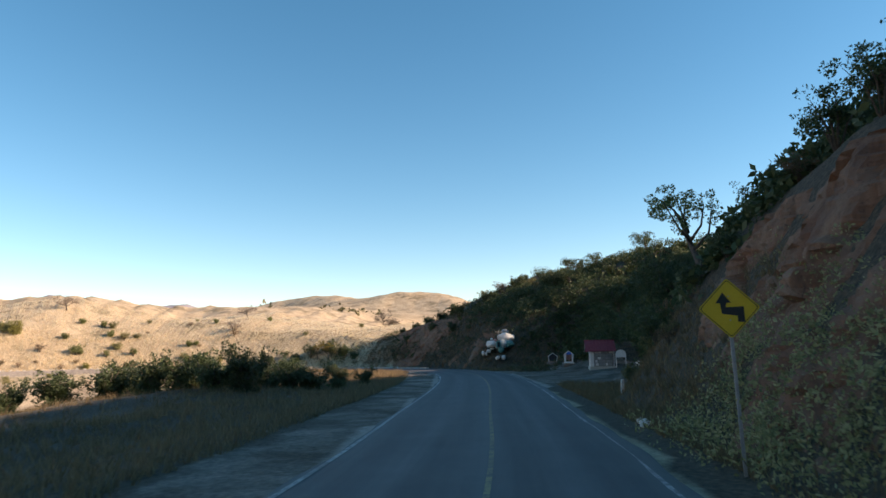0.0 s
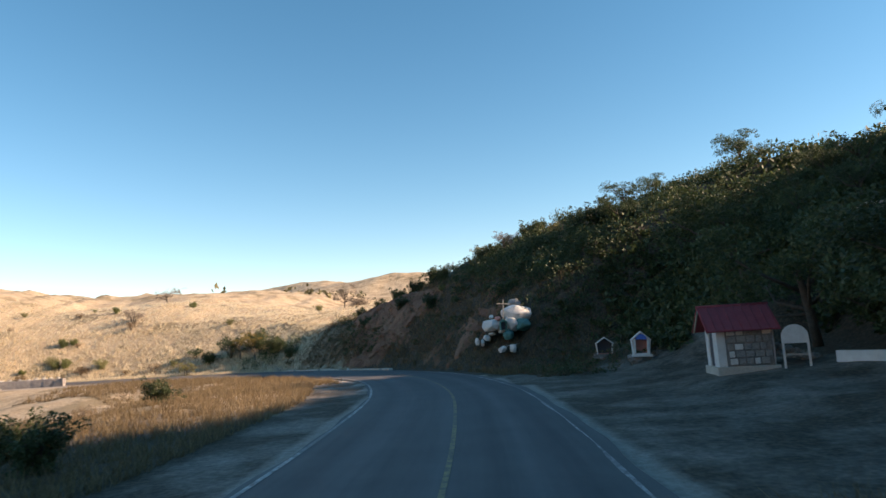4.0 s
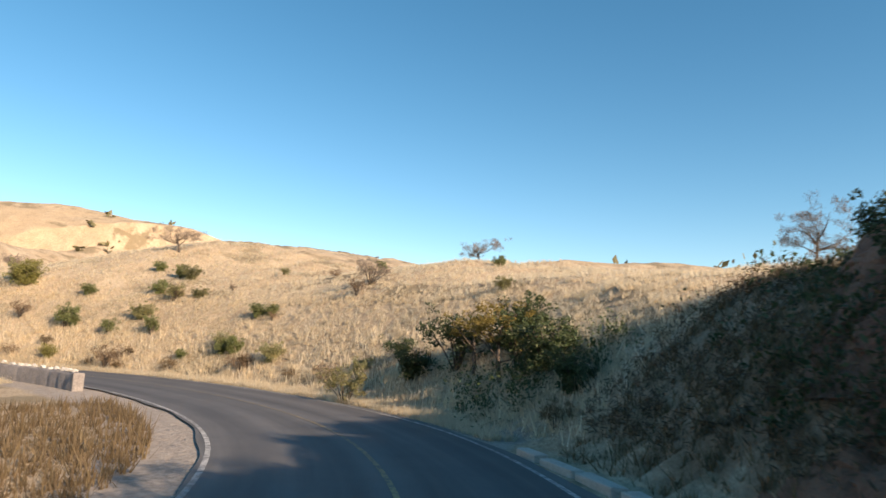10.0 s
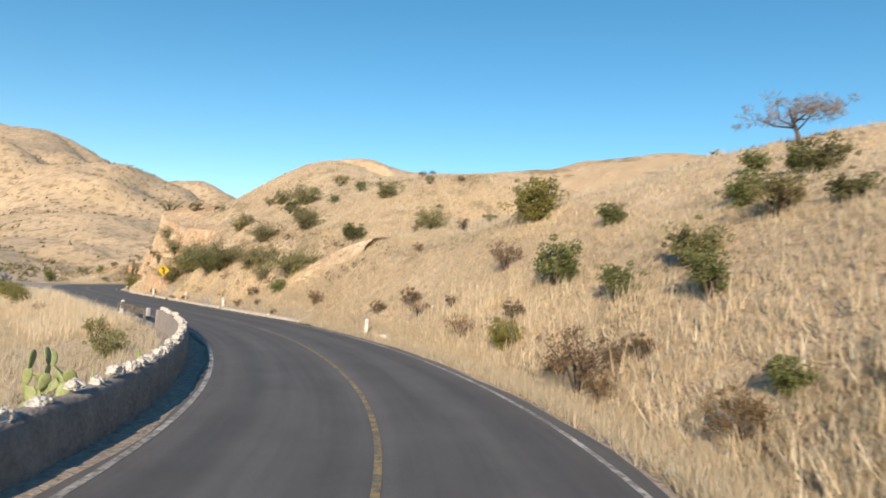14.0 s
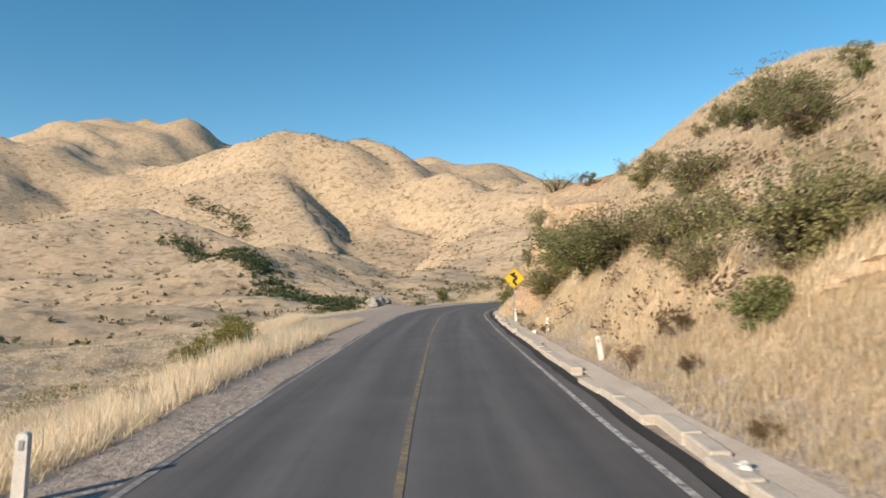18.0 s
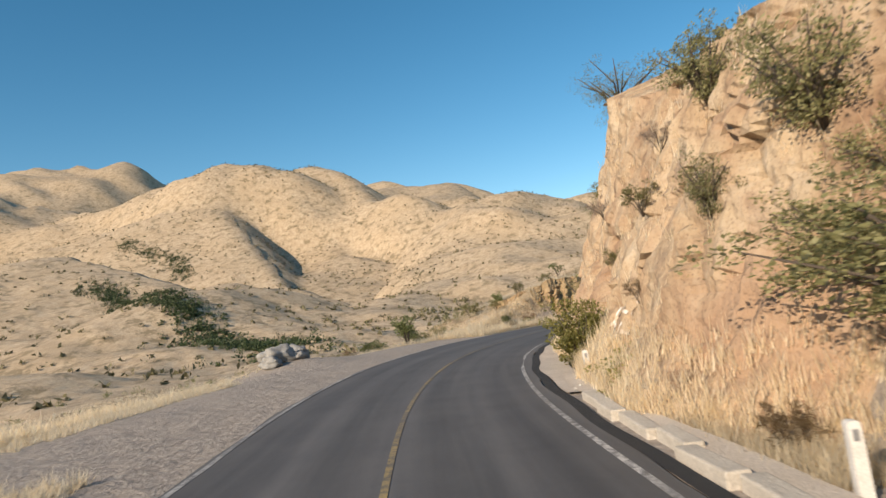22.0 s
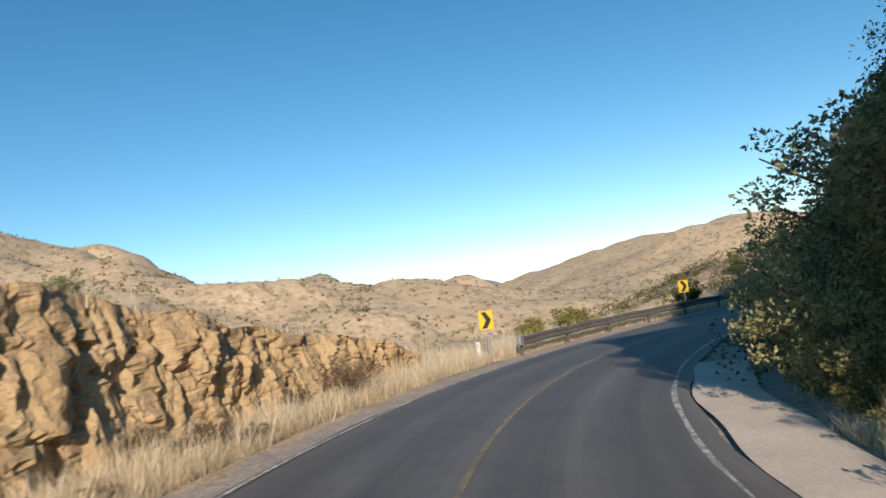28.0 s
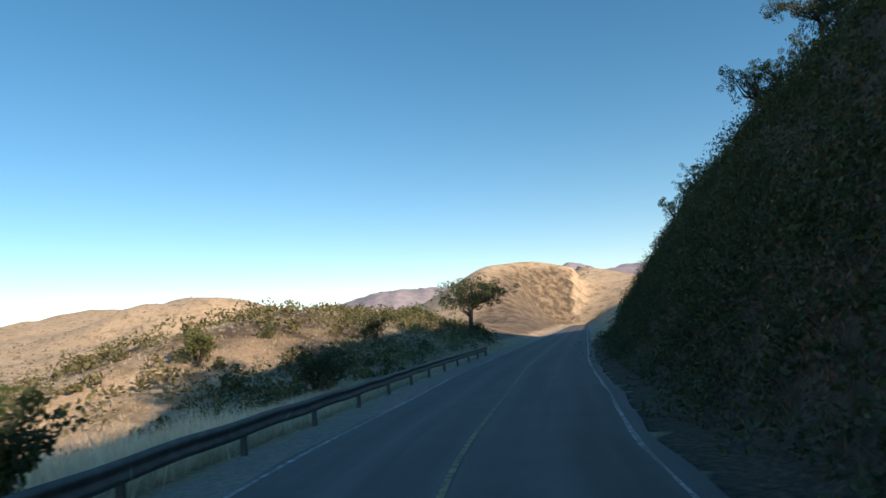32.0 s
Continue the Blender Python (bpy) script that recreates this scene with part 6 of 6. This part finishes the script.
def patio():
    ob = thing("patio_wall", Matrix.Identity(4), "low whitewashed kerb wall round a small patio", "low wall")
    pts = [(17.2, 59.4), (18.2, 57.6), (19.8, 56.8), (24.5, 59.8)]
    for a, b_ in zip(pts, pts[1:]):
        v = Vector((b_[0] - a[0], b_[1] - a[1], 0))
        m = pose(a[0], a[1], ground_z(*a), 0, 0, math.degrees(math.atan2(v.y, v.x)))
        part("wall_piece", boxed((0, -0.1, -0.4), (v.length, 0.1, 0.38), 0.025), M_WHITEWASH, ob, m=m)
    b2 = thing("altar_block", pose(22.5, 61.0, ground_z(22.5, 61.0)), "pale plastered block beside the patio", "block")
    part("block", boxed((-1.2, -0.4, -0.5), (1.2, 0.4, 0.95), 0.04), M_CONCRETE, b2)
    part("top_slab", boxed((-1.25, -0.45, 0.955), (1.25, 0.45, 1.04), 0.02), M_WHITEWASH, b2)
    a_ = thing("arched_stand", pose(16.0, 59.9, ground_z(16.0, 59.9), 0, 0, -20), "white arched wooden stand in front of the hut", "stand")
    for sg in (-1, 1):
        part("leg", boxed((sg * 0.42 - 0.04, -0.04, -0.2), (sg * 0.42 + 0.04, 0.04, 1.05), 0.01), M_WHITEWASH, a_)
    arch = [(-0.46, 0.9)] + [(0.46 * -math.cos(t), 1.15 + 0.45 * math.sin(t)) for t in np.linspace(0, math.pi, 11)] + [(0.46, 0.9)]
    part("arch_panel", plate(arch, 0.05), M_WHITEWASH, a_)
    part("crossbar", boxed((-0.38, -0.02, 0.45), (0.38, 0.02, 0.52), 0.006), M_WOODGREY, a_)
    w_ = thing("white_shed", pose(24.6, 66.6, ground_z(24.6, 66.6) + 0.2, 0, 0, -10), "white open-sided shelter at the back of the turnout", "shelter")
    part("wall", boxed((0, 0, -1.5), (3.0, 0.15, 1.5), 0.02), M_WHITEWASH, w_)
    for x in (-1.2, 0.0, 3.0):
        part("post", boxed((x - 0.07, -1.2, -1.5), (x + 0.07, -1.06, 2.0), 0.01), M_WOODGREY, w_)
    part("roof", boxed((-1.4, -1.4, 2.0), (3.2, 0.4, 2.12), 0.02), M_WOODGREY, w_)


patio()


# ---- painted boulder shrine with a cross ----
def block_stone(name, m, size, material, label, seed, group="", parent=None):
    """An angular broken stone: the hull of scattered corners, its edges worn."""
    r = np.random.default_rng(seed)
    bm = bmesh.new()
    u = r.normal(size=(34, 3))
    u /= np.abs(u).max(1)[:, None] * 0.55 + np.linalg.norm(u, axis=1)[:, None] * 0.45
    for c_ in u:
        bm.verts.new((c_[0] * size[0] / 2, c_[1] * size[1] / 2, c_[2] * size[2] / 2))
    hull = bmesh.ops.convex_hull(bm, input=bm.verts)
    bmesh.ops.delete(bm, geom=[g for g in hull["geom_interior"] if isinstance(g, bmesh.types.BMVert)], context="VERTS")
    bmesh.ops.bevel(bm, geom=list(bm.edges), offset=min(size) * 0.05, segments=2, affect="EDGES", profile=0.6)
    me = bpy.data.meshes.new(name)
    bm.to_mesh(me)
    bm.free()
    me.materials.append(material)
    ob = new(name, me)
    ob.matrix_world = m
    return tagged(ob, label, "boulder", group)


def rock_shrine():
    rs = [("white", (7.75, 80.9, 3.75), (2.2, 1.3, 1.25), M_WHITEWASH, 8), ("white", (6.0, 81.0, 3.05), (1.35, 1.1, 0.85), M_WHITEWASH, -5),
          ("white", (7.35, 80.4, 3.05), (1.15, 1.0, 0.95), M_WHITEWASH, 20), ("teal", (8.1, 80.2, 2.95), (1.1, 0.9, 0.9), M_TEAL, 10), ("teal", (7.05, 80.0, 2.35), (0.75, 0.7, 0.8), M_TEAL, 0),
          ("pink", (6.45, 80.7, 3.45), (0.45, 0.45, 0.4), M_PINK, 0), ("white", (6.05, 81.2, 3.65), (0.3, 0.3, 0.3), M_WHITEWASH, 0), ("white", (4.96, 81.6, 1.93), (0.34, 0.3, 0.62), M_WHITEWASH, 0),
          ("white", (5.31, 81.6, 1.87), (0.28, 0.3, 0.55), M_WHITEWASH, 0), ("white", (5.65, 81.4, 2.17), (0.55, 0.45, 0.45), M_WHITEWASH, 25), ("white", (6.0, 81.0, 2.44), (0.5, 0.4, 0.22), M_WHITEWASH, 0),
          ("white", (6.53, 79.6, 1.37), (0.6, 0.45, 0.42), M_WHITEWASH, -25), ("white", (7.23, 79.4, 1.40), (0.45, 0.42, 0.6), M_WHITEWASH, 0), ("white", (6.64, 80.4, 2.62), (0.5, 0.4, 0.32), M_WHITEWASH, 0),
          ("grey", (7.75, 81.5, 4.5), (0.9, 0.8, 0.7), M_GREYROCK, 0)]
    for i, (c_, p, sz, mt, tip) in enumerate(rs):
        y = p[1]
        while ground_z(p[0], y) < p[2] - sz[2] * 0.75 and y < p[1] + 1.6:
            y += 0.1
        deep = max(0.0, y - p[1])
        block_stone("painted_boulder", pose(p[0], p[1] + deep * 0.5, p[2], 0, tip, 0), (sz[0], sz[1] + deep, sz[2]), mt,
                    "angular boulder painted %s on the shaded slope" % c_ if c_ != "grey" else "bare grey boulder above the painted rocks", 300 + i, "painted boulders of the shrine")
    cr = thing("wooden_cross", pose(6.75, 80.3, 3.5, 0, 4, 8), "plain pale wooden cross among painted boulders", "cross")
    part("upright", boxed((-0.03, -0.03, -0.6), (0.03, 0.03, 1.25), 0.008), M_WOODGREY, cr)
    part("crossbar", boxed((-0.48, -0.065, 0.92), (0.48, -0.031, 0.98), 0.008), M_WOODGREY, cr)
    nb = thing("niche_box", pose(6.72, 79.95, 2.85, 0, 0, 8) @ Matrix.Scale(0.62, 4), "small blue-grey niche box set between the boulders", "niche")
    for sg in (-1, 1):
        part("side_board", boxed((sg * 0.32 - 0.04, -0.1, -0.3), (sg * 0.32 + 0.04, 0.5, 0.6), 0.01), M_TEAL, nb)
    part("back", boxed((-0.28, 0.42, -0.3), (0.28, 0.5, 0.6)), M_DARKDOOR, nb)
    part("floor_board", boxed((-0.28, -0.1, -0.3), (0.28, 0.42, -0.24)), M_TEAL, nb)
    part("roof", plate([(-0.45, 0.6), (0.45, 0.6), (0, 0.85)], 0.65), M_TEAL, nb, m=Matrix.Translation((0, -0.15, 0)))


rock_shrine()
make_yucca(-134.2, 58.6, 4.6)


# ---- what grows on the cliff ----
ROCK = BVHTree.FromPolygons([v.co for v in cliff.data.vertices], [p.vertices for p in cliff.data.polygons])


def on_cliff(s, z):
    o, r_ = at_road(s, 2.0, z), RIGHT_OF[int(np.searchsorted(STN, s))]
    return ROCK.ray_cast(o, Vector((r_[0], r_[1], 0)))[0]


for s, z, k, key in ((202.0, 3.4, 0.55, "s_fine"), (203.5, 4.8, 0.75, "s_fine"), (207.5, 6.4, 0.7, "s_fine"), (205.5, 3.6, 0.45, "s_fine"), (208.5, 6.8, 0.6, "s_olive"),
                     (211.0, 4.4, 0.5, "s_olive"), (213.5, 6.5, 0.5, "s_twig"), (209.0, 2.2, 0.6, "s_weed"), (217.0, 3.0, 0.45, "s_olive"), (221.0, 5.2, 0.5, "s_twig"), (226.0, 6.5, 0.6, "s_olive"),
                     (230.0, 5.4, 0.6, "s_airy"), (233.0, 6.5, 0.5, "s_airy"), (243.5, 5.6, 0.6, "s_twig"), (246.5, 3.2, 0.55, "s_twig"), (248.5, 6.2, 0.7, "s_twig"), (250.5, 4.4, 0.6, "s_olive"), (247.0, 8.0, 0.7, "s_twig"),
                     (209.5, 9.4, 0.8, "s_fine"), (212.0, 10.6, 0.7, "s_fine"), (216.0, 11.0, 0.8, "s_olive"), (221.0, 11.0, 0.8, "s_olive"), (227.0, 10.8, 0.8, "s_airy"), (233.0, 10.0, 0.7, "s_airy"), (239.0, 9.2, 0.7, "s_twig"), (244.0, 8.8, 0.8, "s_twig")):
    p = on_cliff(s, z)
    if p is not None:
        ob_ = plant(key, p.x, p.y, k, group="bushes rooted in cracks of the cliff")
        ob_.location.z = p.z - 0.25 * k


def rock_grass(name, face, s0, s1, n, low, high, label, seed):
    """Dry tufts rooted on a rock face, most of them near its foot."""
    r = np.random.default_rng(seed)
    base = []
    for i in range(n):
        s, z = s0 + (s1 - s0) * r.random(), 0.05 + low * r.random() ** 2.2 if i % 6 else high * r.random()
        r_ = RIGHT_OF[int(np.searchsorted(STN, s))]
        p = face.ray_cast(at_road(s, 2.0, z), Vector((r_[0], r_[1], 0)))[0]
        if p is not None:
            base += [tuple(p)] * 8
    base = np.array(base) + r.normal(size=(len(base), 3)) * np.array([0.07, 0.07, 0.03])
    n = len(base)
    h_ = (0.15 + 0.4 * r.random(n))[:, None]
    a = 2 * math.pi * r.random(n)
    tip = base + np.column_stack([np.cos(a) * 0.5, np.sin(a) * 0.5, np.ones(n)]) * h_
    sd = np.column_stack([-np.sin(a), np.cos(a), np.zeros(n)]) * 0.011
    v = np.stack([base - sd, base + sd, tip], 1).reshape(-1, 3)
    tagged(new(name, from_arrays(name, v, np.arange(3 * n).reshape(-1, 3), L_STRAW)), label, "grass", kind="stuff")


rock_grass("ledge_grass", ROCK, 200, 256, 2800, 1.2, 9.0, "dry grass at the foot and on the ledges of the cliff", 51)
rock_grass("bank_grass", BVHTree.FromPolygons([v.co for v in rubble.data.vertices], [p.vertices for p in rubble.data.polygons]), 167, 198, 6000, 3.5, 6.0,
           "pale dry grass hanging over the crumbling bank", 52)


# ---- white scrawls painted on the cliff ----
def scrawl(rows):
    ob = thing("painted_scrawl", Matrix.Identity(4), "illegible white scrawl painted on the ochre cliff", "graffiti")
    for s, z, w, h, slant in rows:
        w, h = w * 1.5, h * 1.5
        bm, ring = bmesh.new(), []
        n = 7
        for k in range(n + 1):
            f = k / n
            pair = []
            for e in (-0.5, 0.5):
                o = at_road(s + (f - 0.5) * w * (1 if w > h else slant) + (0.07 * e if h > w else 0), 2.0, z + ((f - 0.5) * h if h > w else (f - 0.5) * slant * 0.4 + e * h))
                r_ = RIGHT_OF[int(np.searchsorted(STN, s))]
                hit_ = ROCK.ray_cast(o, Vector((r_[0], r_[1], 0)))[0]
                if hit_ is None:
                    continue
                pair.append(bm.verts.new(hit_ - Vector((r_[0], r_[1], 0)) * 0.03))
            if len(pair) == 2:
                ring.append(pair)
        for a, b_ in zip(ring, ring[1:]):
            bm.faces.new((a[0], a[1], b_[1], b_[0]))
        part("stroke", bm, M_SCRAWL, ob)


M_SCRAWL = worn_paint("faded_white_wall_paint", (0.74, 0.72, 0.69), (0.50, 0.40, 0.30))
scrawl([(212.9, 1.55, 0.10, 0.30, 0.5), (212.7, 1.25, 0.34, 0.07, 0.3), (212.6, 1.05, 0.10, 0.26, -0.5), (212.8, 0.8, 0.32, 0.07, 0.2), (212.5, 0.72, 0.08, 0.24, 0.4),
        (210.4, 1.8, 0.10, 0.26, 0.6), (210.2, 1.8, 0.10, 0.26, -0.6), (209.9, 1.75, 0.22, 0.06, 0.2), (209.6, 1.8, 0.09, 0.22, 0.3),
        (210.4, 1.3, 0.28, 0.06, 0.3), (210.1, 1.25, 0.08, 0.26, 0.2), (209.8, 1.3, 0.08, 0.26, -0.2), (209.5, 1.25, 0.25, 0.06, 0.1)])
